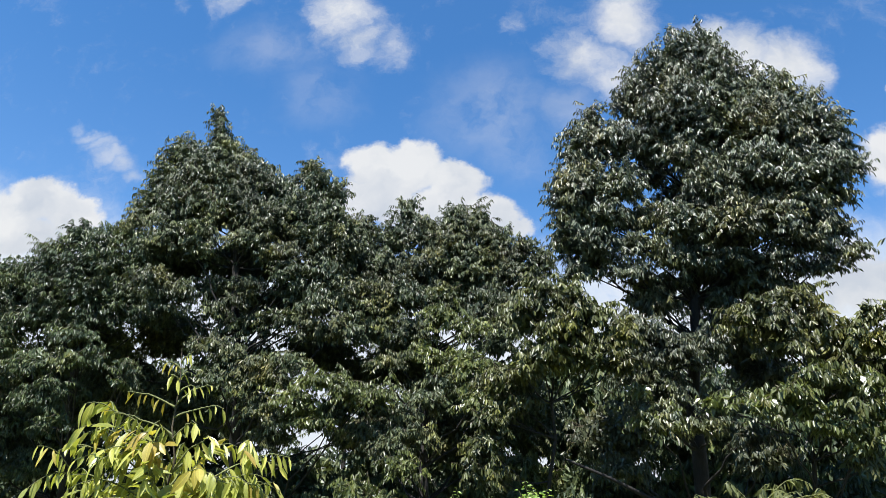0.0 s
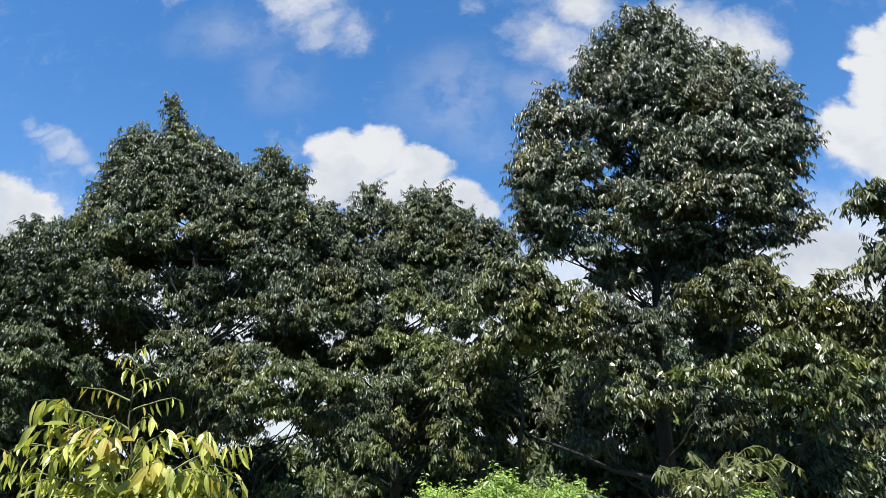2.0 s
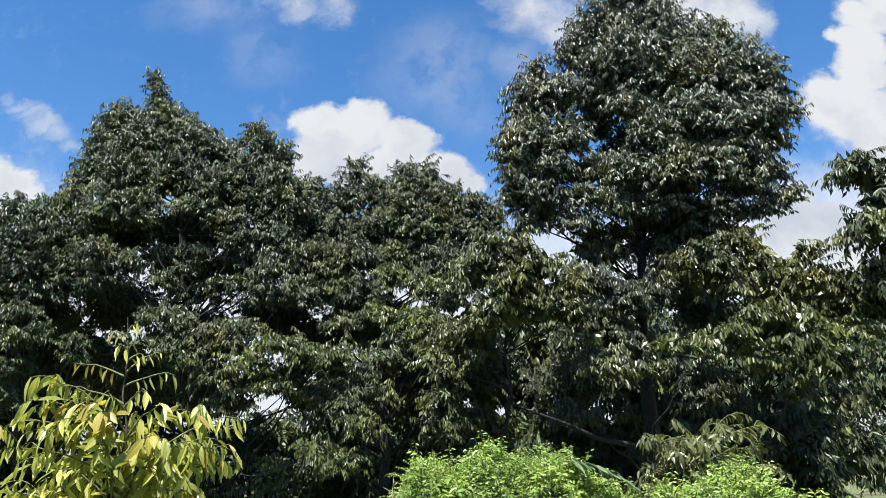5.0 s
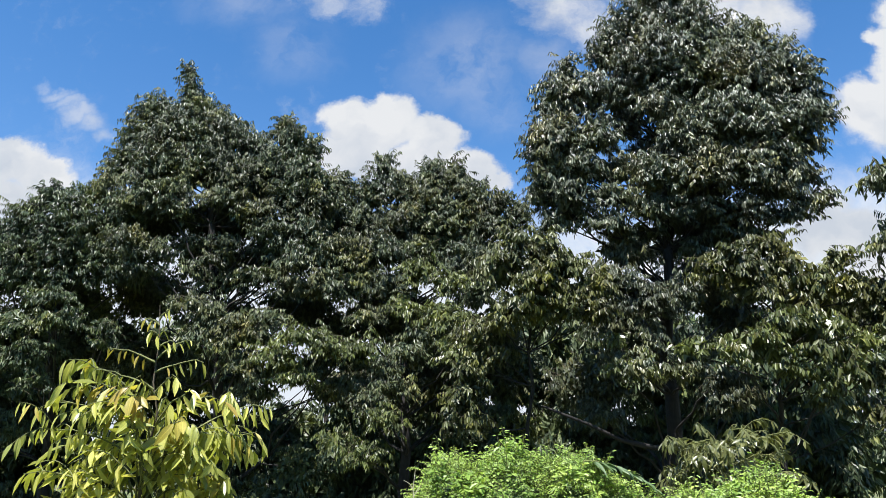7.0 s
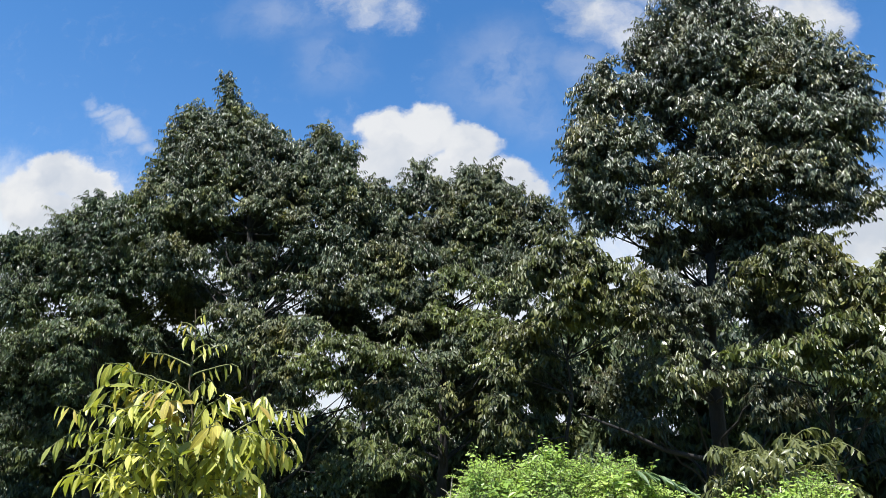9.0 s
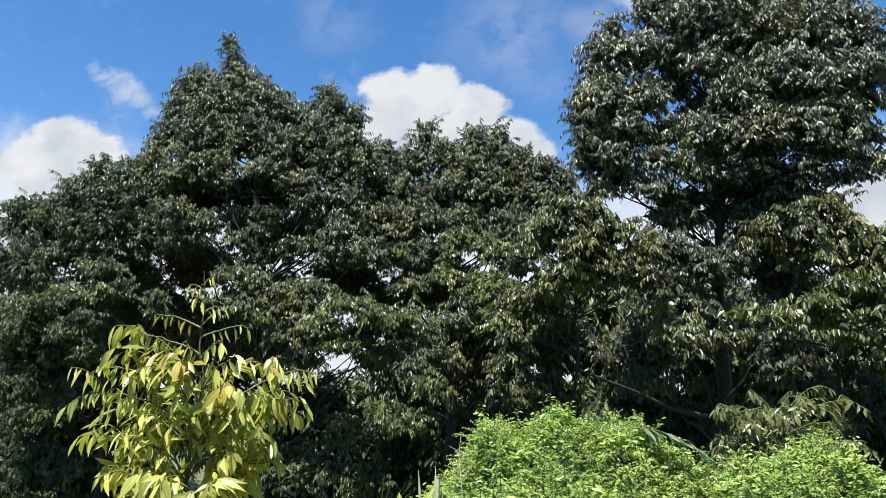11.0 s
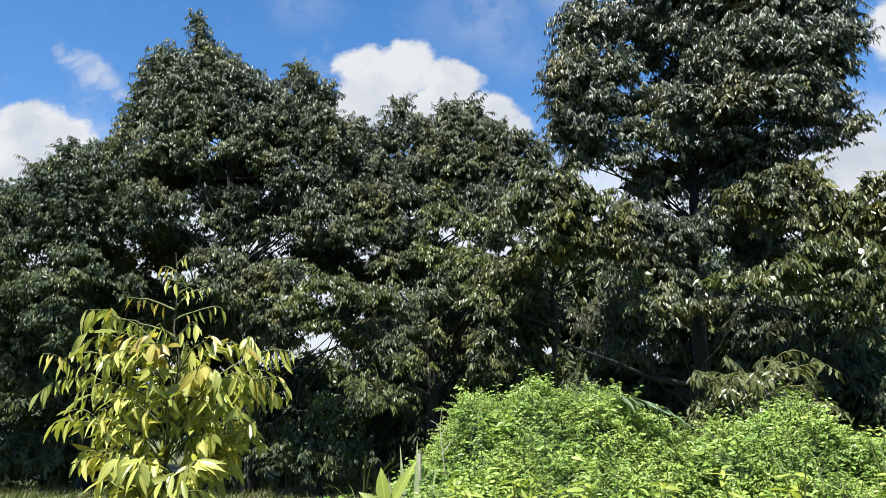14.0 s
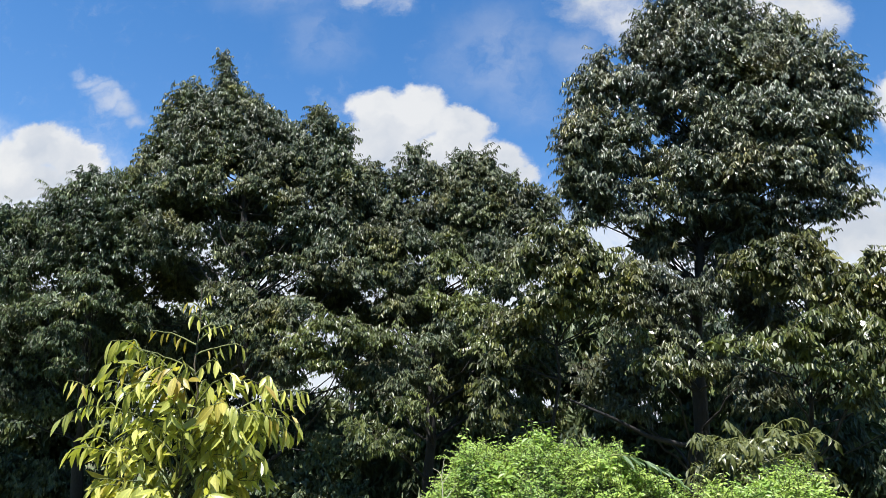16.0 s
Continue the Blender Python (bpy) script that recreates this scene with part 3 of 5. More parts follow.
BIG_BACK = [
    (5.06, 12.0, 5.75, 0.78, 0.56, 0.29), (4.31, 12.2, 5.63, 0.53, 0.43, 0.29), (3.64, 12.1, 5.49, 0.48, 0.4, 0.27),
    (4.91, 12.8, 9.82, 1.56, 1.0, 1.27), (4.88, 12.6, 7.55, 1.47, 1.0, 1.15), (6.29, 12.6, 7.98, 1.25, 1.0, 1.3),
    (2.44, 12.4, 7.31, 0.62, 0.78, 0.87), (4.99, 12.3, 6.23, 1.19, 0.87, 0.47), (6.88, 12.4, 8.76, 0.62, 0.81, 0.92),
    (3.82, 12.6, 8.65, 0.47, 0.66, 0.79), (2.36, 12.2, 6.27, 0.54, 0.44, 0.29), (5.69, 14.4, 5.46, 1.1, 1.0, 0.91),
    (3.8, 14.4, 4.71, 0.97, 0.84, 0.63), (4.68, 14.4, 3.73, 1.18, 1.0, 0.73), (3.4, 12.2, 5.58, 0.64, 0.42, 0.16),
    (2.99, 14.4, 3.26, 0.95, 0.87, 0.72), (5.91, 14.4, 3.02, 0.93, 0.86, 0.71), (6.21, 14.4, 4.7, 0.84, 0.77, 0.62),
]
BIG_SKIRT = [
    (3.13, 11.2, 4.66, 0.58, 0.49, 0.36), (3.62, 11.3, 4.38, 0.58, 0.49, 0.35), (4.05, 11.4, 4.59, 0.44, 0.4, 0.31),
    (2.9, 11.2, 4.07, 0.48, 0.45, 0.38), (3.31, 11.2, 3.75, 0.47, 0.43, 0.34), (3.07, 10.9, 3.37, 0.39, 0.4, 0.21),
    (3.67, 10.5, 3.09, 0.31, 0.4, 0.16), (4.48, 10.6, 2.96, 0.39, 0.4, 0.27), (4.56, 10.4, 2.62, 0.41, 0.4, 0.3),
    (2.61, 11.2, 2.44, 0.48, 0.4, 0.24), (2.9, 11.2, 4.87, 0.39, 0.4, 0.26),
]
BIG_FRESH = [
    (3.03, 10.4, 3.14, 0.42, 0.4, 0.14), (2.84, 10.8, 3.61, 0.26, 0.4, 0.13),
]
FRONT_LOW = [
    (1.27, 10.2, 5.13, 0.37, 0.4, 0.34), (1.68, 10.2, 5.0, 0.41, 0.4, 0.34), (1.03, 10.2, 4.68, 0.45, 0.46, 0.43),
    (1.66, 10.2, 4.51, 0.54, 0.51, 0.42), (2.11, 10.2, 4.68, 0.41, 0.4, 0.33), (2.41, 10.2, 4.37, 0.36, 0.4, 0.33),
    (1.28, 10.2, 4.05, 0.49, 0.44, 0.35), (1.91, 10.2, 4.05, 0.53, 0.46, 0.35), (2.43, 10.2, 3.98, 0.35, 0.4, 0.26),
    (0.92, 10.2, 3.83, 0.35, 0.4, 0.29),
]
FRONT_FRINGE = [
    (0.61, 10.6, 3.66, 0.46, 0.4, 0.28), (0.84, 10.6, 3.38, 0.41, 0.4, 0.26), (0.47, 10.6, 3.11, 0.38, 0.4, 0.23),
    (0.38, 10.6, 2.75, 0.34, 0.4, 0.27), (0.51, 10.6, 2.33, 0.37, 0.4, 0.19), (0.16, 10.6, 2.52, 0.22, 0.4, 0.12),
]
RIGHT_LOW = [
    (4.17, 9.7, 4.53, 0.3, 0.4, 0.25), (4.46, 9.7, 4.77, 0.3, 0.4, 0.23), (4.6, 9.7, 4.53, 0.42, 0.4, 0.34),
    (4.98, 9.7, 4.88, 0.41, 0.4, 0.22), (5.24, 9.7, 4.61, 0.46, 0.4, 0.31), (5.6, 9.7, 4.34, 0.4, 0.4, 0.32),
    (4.81, 9.7, 4.17, 0.38, 0.4, 0.19), (6.05, 9.7, 4.65, 0.22, 0.4, 0.3), (6.07, 9.7, 4.25, 0.37, 0.4, 0.3),
    (6.48, 9.7, 4.22, 0.33, 0.4, 0.33), (6.58, 9.7, 3.85, 0.33, 0.4, 0.33), (6.92, 9.7, 3.92, 0.49, 0.51, 0.48),
    (6.26, 9.7, 2.92, 0.32, 0.4, 0.21), (6.3, 9.7, 2.43, 0.32, 0.4, 0.27), (5.49, 9.7, 2.56, 0.28, 0.4, 0.13),
]
RIGHT_BACK = [
    (5.2, 10.8, 4.65, 0.65, 0.63, 0.54), (6.18, 10.8, 4.36, 0.83, 0.71, 0.53), (7.03, 10.8, 3.97, 0.63, 0.63, 0.57),
    (6.07, 11.6, 3.74, 0.96, 0.69, 0.35),
]
RIGHT_FRESH = [
    (5.11, 9.4, 3.68, 0.48, 0.4, 0.18), (5.59, 9.4, 3.57, 0.46, 0.4, 0.23), (4.6, 9.4, 3.44, 0.38, 0.4, 0.18),
    (4.26, 9.4, 3.23, 0.3, 0.4, 0.18), (4.88, 9.4, 3.19, 0.38, 0.4, 0.18), (5.45, 9.4, 3.25, 0.38, 0.4, 0.19),
    (6.03, 9.4, 3.35, 0.38, 0.4, 0.26), (6.43, 9.4, 3.37, 0.38, 0.4, 0.23), (5.81, 9.4, 3.03, 0.31, 0.4, 0.17),
    (5.1, 9.4, 2.95, 0.3, 0.4, 0.12), (3.76, 9.8, 3.31, 0.35, 0.4, 0.14), (5.53, 9.4, 2.79, 0.27, 0.4, 0.13),
]
MIDDLE_TOP = [
    (-2.4, 13.9, 7.59, 0.43, 0.47, 0.47), (-1.4, 13.9, 8.0, 0.31, 0.41, 0.47), (-1.63, 13.9, 7.42, 0.51, 0.52, 0.48),
    (-0.98, 13.9, 7.55, 0.56, 0.54, 0.48), (-0.31, 13.9, 7.82, 0.44, 0.49, 0.48), (0.2, 13.9, 7.87, 0.34, 0.43, 0.47),
    (-0.37, 13.9, 7.28, 0.75, 0.68, 0.54), (0.54, 13.9, 7.34, 0.55, 0.54, 0.47), (1.14, 13.9, 7.18, 0.44, 0.43, 0.38),
    (1.57, 13.9, 6.93, 0.37, 0.4, 0.33), (1.0, 13.9, 6.66, 0.62, 0.57, 0.46), (0.14, 13.9, 6.66, 0.74, 0.67, 0.53),
    (-0.86, 13.9, 6.75, 0.69, 0.64, 0.53), (-1.86, 13.9, 6.81, 0.56, 0.58, 0.53), (-2.49, 13.9, 6.76, 0.5, 0.6, 0.64),
]
MIDDLE_FRONT = [
    (-2.08, 13.2, 5.9, 0.57, 0.54, 0.47), (-1.26, 13.2, 5.89, 0.59, 0.56, 0.47), (-0.46, 13.6, 6.01, 0.63, 0.56, 0.43),
    (0.44, 13.6, 5.84, 0.6, 0.58, 0.5), (-1.1, 13.2, 5.17, 0.56, 0.49, 0.38), (-1.91, 13.2, 5.17, 0.53, 0.5, 0.42),
    (0.61, 13.2, 4.92, 0.46, 0.45, 0.4), (-1.51, 12.8, 4.45, 0.47, 0.4, 0.2), (-0.39, 12.8, 4.04, 0.53, 0.41, 0.25),
    (-0.68, 12.6, 3.69, 0.41, 0.4, 0.19), (-1.09, 12.5, 3.46, 0.4, 0.4, 0.19), (-0.96, 12.2, 3.01, 0.54, 0.4, 0.18),
    (-1.73, 12.6, 3.09, 0.59, 0.46, 0.3), (-1.32, 12.2, 2.81, 0.39, 0.4, 0.18), (0.84, 13.2, 5.42, 0.46, 0.5, 0.48),
]
MIDDLE_FRESH = [
    (-0.53, 13, 5.42, 0.48, 0.42, 0.31), (0.06, 13, 5.11, 0.43, 0.4, 0.33), (-0.79, 12.8, 4.61, 0.42, 0.4, 0.3),
    (0.05, 12.8, 4.38, 0.57, 0.49, 0.36), (-1.01, 11.9, 2.43, 0.42, 0.4, 0.21), (-1.34, 11.7, 1.83, 0.41, 0.4, 0.28),
    (-1.78, 11.8, 2.02, 0.31, 0.4, 0.25), (0.27, 12.4, 3.67, 0.42, 0.4, 0.27),
]
MIDDLE_BACK = [
    (-0.4, 15.2, 6.8, 1.61, 1.0, 1.01), (-2.23, 14.8, 6.0, 0.91, 0.98, 0.96), (0.76, 14.8, 5.98, 0.9, 0.9, 0.82),
    (-1.25, 15.7, 4.99, 1.48, 1.0, 0.83), (0.63, 15.7, 4.44, 1.19, 1.0, 0.81), (-2.0, 15.7, 3.4, 1.05, 0.89, 0.65),
    (-0.16, 15.7, 3.27, 1.17, 1.0, 0.78), (1.4, 15.7, 3.65, 0.91, 0.96, 0.92), (-2.58, 15.7, 4.65, 0.81, 0.75, 0.62),
    (-3.08, 15.7, 3.92, 0.53, 0.45, 0.33), (-2.21, 15.7, 3.92, 0.6, 0.52, 0.4),
]
LEFT_TOP = [
    (-5.91, 13.5, 10.28, 0.13, 0.4, 0.27), (-5.81, 13.5, 9.84, 0.29, 0.4, 0.35), (-5.65, 13.5, 9.38, 0.47, 0.46, 0.4),
    (-6.63, 13.5, 9.32, 0.52, 0.53, 0.49), (-6.13, 13.5, 9.2, 0.44, 0.44, 0.4), (-5.12, 13.5, 9.18, 0.39, 0.4, 0.36),
    (-6.78, 13.5, 8.74, 0.57, 0.55, 0.48), (-5.84, 13.5, 8.67, 0.77, 0.72, 0.59), (-4.94, 13.5, 8.71, 0.58, 0.59, 0.54),
    (-4.53, 13.5, 8.65, 0.36, 0.4, 0.35), (-7.13, 13.5, 8.19, 0.44, 0.43, 0.39), (-6.31, 13.3, 7.95, 0.73, 0.68, 0.57),
    (-5.17, 13.3, 7.91, 0.78, 0.71, 0.57), (-4.26, 13.5, 8.29, 0.51, 0.52, 0.48), (-3.6, 13.5, 8.84, 0.32, 0.4, 0.42),
    (-3.36, 13.5, 8.42, 0.51, 0.52, 0.49), (-3.0, 13.5, 8.32, 0.32, 0.41, 0.47),
]
LEFT_MID = [
    (-3.77, 13.2, 7.79, 0.56, 0.56, 0.51), (-2.95, 13.2, 7.61, 0.51, 0.53, 0.5), (-4.36, 13.2, 7.46, 0.61, 0.57, 0.46),
    (-7.23, 13.4, 7.71, 0.46, 0.44, 0.38), (-2.6, 13.1, 7.04, 0.41, 0.51, 0.57), (-3.3, 13.1, 7.05, 0.54, 0.54, 0.49),
    (-5.89, 13.1, 7.2, 0.64, 0.55, 0.42), (-6.49, 13.1, 7.12, 0.59, 0.54, 0.44), (-4.58, 12.9, 6.98, 0.62, 0.45, 0.23),
    (-3.94, 12.9, 6.73, 0.5, 0.4, 0.25), (-3.63, 12.9, 6.3, 0.4, 0.4, 0.32), (-2.9, 13.1, 6.41, 0.52, 0.53, 0.48),
    (-2.63, 13.1, 5.87, 0.45, 0.48, 0.47), (-3.01, 12.9, 5.71, 0.46, 0.45, 0.39), (-3.48, 13.1, 5.9, 0.38, 0.4, 0.32),
    (-4.59, 13.2, 6.04, 0.41, 0.4, 0.28),
]
LEFT_SHADED = [
    (-5.8, 13.0, 6.82, 0.54, 0.42, 0.26), (-5.45, 13.3, 6.07, 0.34, 0.4, 0.19), (-4.74, 13.2, 5.75, 0.33, 0.4, 0.17),
    (-3.05, 13.0, 5.12, 0.48, 0.43, 0.33), (-2.48, 13.0, 5.12, 0.48, 0.47, 0.4), (-6.48, 12.9, 6.08, 0.57, 0.48, 0.35),
    (-6.0, 12.9, 5.83, 0.49, 0.43, 0.32), (-6.19, 12.9, 5.47, 0.44, 0.4, 0.24), (-3.99, 13.0, 5.33, 0.44, 0.4, 0.19),
    (-3.42, 13.0, 5.36, 0.42, 0.4, 0.26), (-5.12, 13.0, 5.49, 0.26, 0.4, 0.12), (-4.62, 13.5, 5.28, 0.66, 0.49, 0.27),
    (-5.16, 13.8, 6.64, 0.5, 0.4, 0.21),
]
LEFT_LOWER = [
    (-4.83, 12.4, 4.6, 0.53, 0.4, 0.19), (-4.48, 12.4, 4.38, 0.42, 0.4, 0.19), (-4.68, 12.4, 3.98, 0.5, 0.41, 0.28),
    (-3.92, 12.4, 4.31, 0.52, 0.4, 0.24), (-4.1, 12.4, 3.88, 0.52, 0.44, 0.33), (-3.57, 12.4, 3.98, 0.48, 0.41, 0.3),
    (-3.27, 12.4, 4.31, 0.44, 0.4, 0.24), (-3.74, 12.4, 3.45, 0.47, 0.4, 0.28), (-3.32, 12.4, 3.24, 0.47, 0.4, 0.27),
    (-3.62, 12.6, 2.91, 0.43, 0.4, 0.23),
]
LEFT_FRESH = [
    (-2.65, 12.1, 3.93, 0.51, 0.4, 0.27), (-2.1, 12.1, 3.72, 0.5, 0.4, 0.26), (-1.57, 12.1, 3.71, 0.46, 0.4, 0.25),
    (-2.94, 12.1, 3.51, 0.42, 0.4, 0.27), (-2.69, 12.1, 3.18, 0.42, 0.4, 0.2), (-3.14, 12.1, 3.61, 0.46, 0.4, 0.25),
]
LEFT_BACK = [
    (-6.36, 14.8, 8.88, 1.39, 1.0, 1.15), (-4.17, 14.6, 8.18, 1.15, 1.0, 0.88), (-5.22, 14.8, 7.12, 1.35, 1.0, 0.64),
    (-3.22, 14.4, 6.56, 0.78, 0.99, 1.1), (-6.84, 14.5, 7.03, 1.07, 0.93, 0.7), (-5.45, 14.6, 6.1, 0.92, 0.84, 0.68),
    (-4.12, 14.5, 6.06, 0.78, 0.76, 0.68), (-7.18, 15.7, 5.57, 1.11, 1.0, 0.79), (-5.32, 15.7, 5.0, 1.09, 0.88, 0.58),
    (-3.56, 15.7, 5.27, 1.09, 0.94, 0.7), (-6.97, 15.7, 3.92, 1.08, 0.99, 0.81), (-5.2, 15.7, 3.66, 1.07, 0.91, 0.66),
    (-8.27, 15.7, 4.46, 1.1, 1.0, 0.83), (-3.81, 15.7, 3.79, 0.6, 0.47, 0.29), (-2.72, 15.4, 3.24, 0.49, 0.46, 0.38),
    (-2.77, 14.6, 3.55, 0.47, 0.4, 0.25), (-2.42, 14.6, 3.18, 0.49, 0.44, 0.34),
]
FAR_LEFT_TOP = [
    (-8.59, 13.4, 7.21, 0.47, 0.46, 0.4), (-8.0, 13.4, 7.08, 0.5, 0.49, 0.42), (-8.99, 13.4, 6.8, 0.48, 0.51, 0.5),
    (-7.56, 13.4, 7.29, 0.35, 0.4, 0.37), (-8.28, 13.4, 6.51, 0.68, 0.63, 0.52), (-7.54, 13.4, 6.55, 0.62, 0.59, 0.5),
    (-7.03, 13.4, 6.89, 0.55, 0.52, 0.45), (-8.94, 13.4, 6.0, 0.54, 0.54, 0.49), (-8.18, 13.4, 5.87, 0.61, 0.55, 0.43),
    (-7.43, 13.4, 5.79, 0.61, 0.55, 0.43), (-9.47, 13.4, 6.36, 0.45, 0.45, 0.42), (-10.29, 13.7, 6.18, 0.7, 0.71, 0.66),
    (-8.71, 13.4, 5.38, 0.55, 0.47, 0.35), (-7.73, 13.4, 5.39, 0.58, 0.42, 0.22), (-6.67, 13.4, 5.39, 0.46, 0.4, 0.22),
    (-9.19, 13.4, 5.38, 0.49, 0.44, 0.35),
]
FAR_LEFT_LOW = [
    (-10.1, 13.4, 5.04, 0.79, 0.81, 0.75), (-8.45, 12.9, 4.31, 0.62, 0.47, 0.28), (-7.64, 12.9, 4.42, 0.55, 0.44, 0.28),
    (-7.97, 12.9, 4.89, 0.56, 0.4, 0.17), (-6.82, 12.9, 4.3, 0.32, 0.4, 0.15), (-8.14, 12.9, 3.85, 0.5, 0.4, 0.25),
    (-8.38, 12.9, 3.6, 0.55, 0.4, 0.22), (-6.76, 12.9, 3.92, 0.25, 0.4, 0.11), (-7.91, 12.9, 3.19, 0.34, 0.4, 0.12),
    (-9.34, 15.0, 3.17, 0.52, 0.4, 0.11), (-10.08, 15.0, 3.3, 0.49, 0.43, 0.33), (-9.66, 15.0, 2.43, 0.61, 0.55, 0.44),
    (-11.01, 15.0, 4.03, 0.79, 0.79, 0.72), (-10.84, 15.0, 2.58, 0.77, 0.73, 0.62),
]
FAR_LEFT_BACK = [
    (-8.94, 14.8, 6.59, 1.29, 1.0, 0.85), (-10.2, 14.8, 6.05, 0.94, 0.94, 0.84), (-10.78, 15.7, 4.61, 1.39, 1.0, 0.84),
    (-11.32, 15.7, 3.14, 1.08, 1.0, 0.93), (-8.7, 14.8, 5.1, 1.25, 1.0, 0.74), (-9.15, 15.7, 3.93, 1.29, 1.0, 0.81),
    (-9.07, 15.7, 2.62, 1.33, 1.0, 0.65), (-7.65, 14.8, 6.03, 0.8, 0.75, 0.62),
]
FAR_RIGHT = [
    (6.67, 9, 5.75, 0.4, 0.57, 0.28), (7.24, 9.2, 5.53, 0.57, 0.57, 0.49), (6.71, 9, 4.85, 0.4, 0.57, 0.36),
    (7.47, 9.2, 4.8, 0.65, 0.61, 0.65), (6.84, 9, 4.08, 0.48, 0.57, 0.32), (8.18, 9.4, 5.66, 0.66, 0.63, 0.66),
]
UNDER = [
    (-2.9, 13.8, 1.56, 0.74, 0.7, 0.63),
    (-3.51, 13.6, 0.88, 0.83, 0.79, 0.62),
    (-2.22, 13.8, 1.86, 0.53, 0.57, 0.63),
    (-4.72, 14.2, 1.87, 0.76, 0.72, 0.65),
    (-2.33, 13.4, 0.81, 0.61, 0.58, 0.51),
]
HEDGE = [
    (-11.25, 16.5, 0.71, 0.99, 0.94, 0.77), (-10.06, 16.5, 0.58, 0.84, 0.8, 0.7), (-12.46, 16.5, 0.84, 0.99, 0.94, 0.99),
    (-8.63, 16.3, 0.47, 0.83, 0.79, 0.63),
]
SHADED = [
    (-1.25, 15.2, 1.3, 0.75, 0.71, 1.07), (-0.02, 15.2, 1.76, 0.87, 0.83, 1.25), (1.21, 15.2, 2.0, 0.99, 0.95, 1.25),
    (2.4, 15.2, 1.77, 0.99, 0.95, 1.25), (3.59, 15.2, 1.77, 0.99, 0.95, 1.25), (4.66, 14.9, 1.77, 0.98, 0.93, 1.23),
    (5.55, 14.2, 1.77, 0.93, 0.88, 1.31), (6.38, 13.7, 1.67, 0.9, 0.85, 1.28), (7.39, 13.7, 1.67, 0.9, 0.85, 1.4),
    (-5.3, 14.9, 1.05, 0.95, 0.9, 1.1), (-4.2, 15.0, 1.25, 0.95, 0.9, 1.1), (-3.1, 15.1, 1.15, 0.95, 0.9, 1.05),
    (-2.3, 15.4, 1.45, 0.95, 0.9, 1.3), (-1.6, 15.6, 0.95, 0.95, 0.9, 1.0), (-0.6, 15.4, 1.15, 0.95, 0.9, 1.2),
]
BEHIND = [
    (-15.5, [(-15.5, 19, 3.6, 2.2, 2.0, 2.0), (-15.0, 18.6, 1.5, 1.8, 1.6, 1.1)]),
    (-11.8, [(-11.9, 19, 4.2, 2.2, 2.0, 1.7), (-11.3, 18.6, 2.0, 2.0, 1.7, 1.2)]),
    (-7.8, [(-7.7, 19, 4.2, 2.0, 2.0, 1.5), (-7.6, 18.6, 2.0, 1.8, 1.7, 1.2)]),
    (-3.4, [(-4.5, 19, 2.2, 1.7, 1.6, 1.2), (-2.3, 19, 2.9, 1.2, 1.6, 1.7)]),
    (-0.4, [(-0.4, 19, 4.2, 1.8, 1.8, 1.7), (-0.2, 18.6, 2.0, 1.8, 1.6, 1.2)]),
    (2.9, [(2.7, 19, 4.6, 1.9, 1.9, 1.8), (3.0, 18.6, 2.1, 1.9, 1.6, 1.2)]),
    (6.2, [(6.1, 19, 4.3, 2.0, 1.9, 1.7), (6.4, 18.6, 2.0, 1.9, 1.6, 1.2)]),
    (9.8, [(9.6, 19, 4.2, 2.2, 2.0, 1.8), (9.9, 18.6, 1.9, 2.0, 1.7, 1.2)]),
    (13.6, [(13.6, 19, 4.0, 2.2, 2.0, 1.8), (13.4, 18.6, 1.8, 2.0, 1.7, 1.2)]),
]
WEEDS_LEFT = [
    (0.34, 7.1, 0.57, 0.66, 0.9, 1.1), (0.85, 7.1, 0.57, 0.8, 1.0, 1.18), (1.5, 7.1, 0.57, 0.75, 0.9, 1.16),
    (2.05, 6.9, 0.27, 0.6, 0.8, 1.02), (-0.12, 6.5, 0.12, 0.6, 0.8, 0.86), (-0.72, 6.0, -0.03, 0.66, 0.7, 0.74),
    (0.9, 6.2, 0.17, 1.2, 0.8, 1.0), (0.2, 5.9, -0.03, 0.9, 0.7, 0.9), (-0.05, 5.65, -0.05, 0.45, 0.4, 0.9),
]
WEEDS_RIGHT = [
    (2.7, 6.6, 0.33, 0.6, 0.8, 1.0), (3.3, 6.7, 0.38, 0.75, 0.9, 1.1), (3.95, 6.5, 0.23, 0.7, 0.8, 0.95),
    (3.1, 5.9, -0.07, 1.0, 0.7, 0.95), (4.6, 6.4, 0.13, 0.7, 0.8, 0.85),
]

PER_M2 = 40.0


tree("orchard_tree", "tall orchard tree with dark glossy drooping leaves", (3.95, 11.9, 0), [(4.0, 11.85, 2.8), (4.15, 11.8, 5.4), (4.3, 11.8, 8.2), (4.33, 11.8, 10.3)], BIG_TOP + BIG_SIDE + BIG_TIERS + BIG_SKIRT, 0.108, BIG_LEAF, 11, fresh=BIG_FRESH, rear=BIG_BACK, girth=0.15, under=-0.8, per_m2=PER_M2, ends=2, twig=0.3, single=BIG_BLADE, slender=0.26,
     bare=[[(4.0, 11.85, 1.95), (3.5, 11.3, 1.9), (2.9, 10.9, 2.0), (2.3, 10.6, 2.25), (1.6, 10.4, 2.5)]])
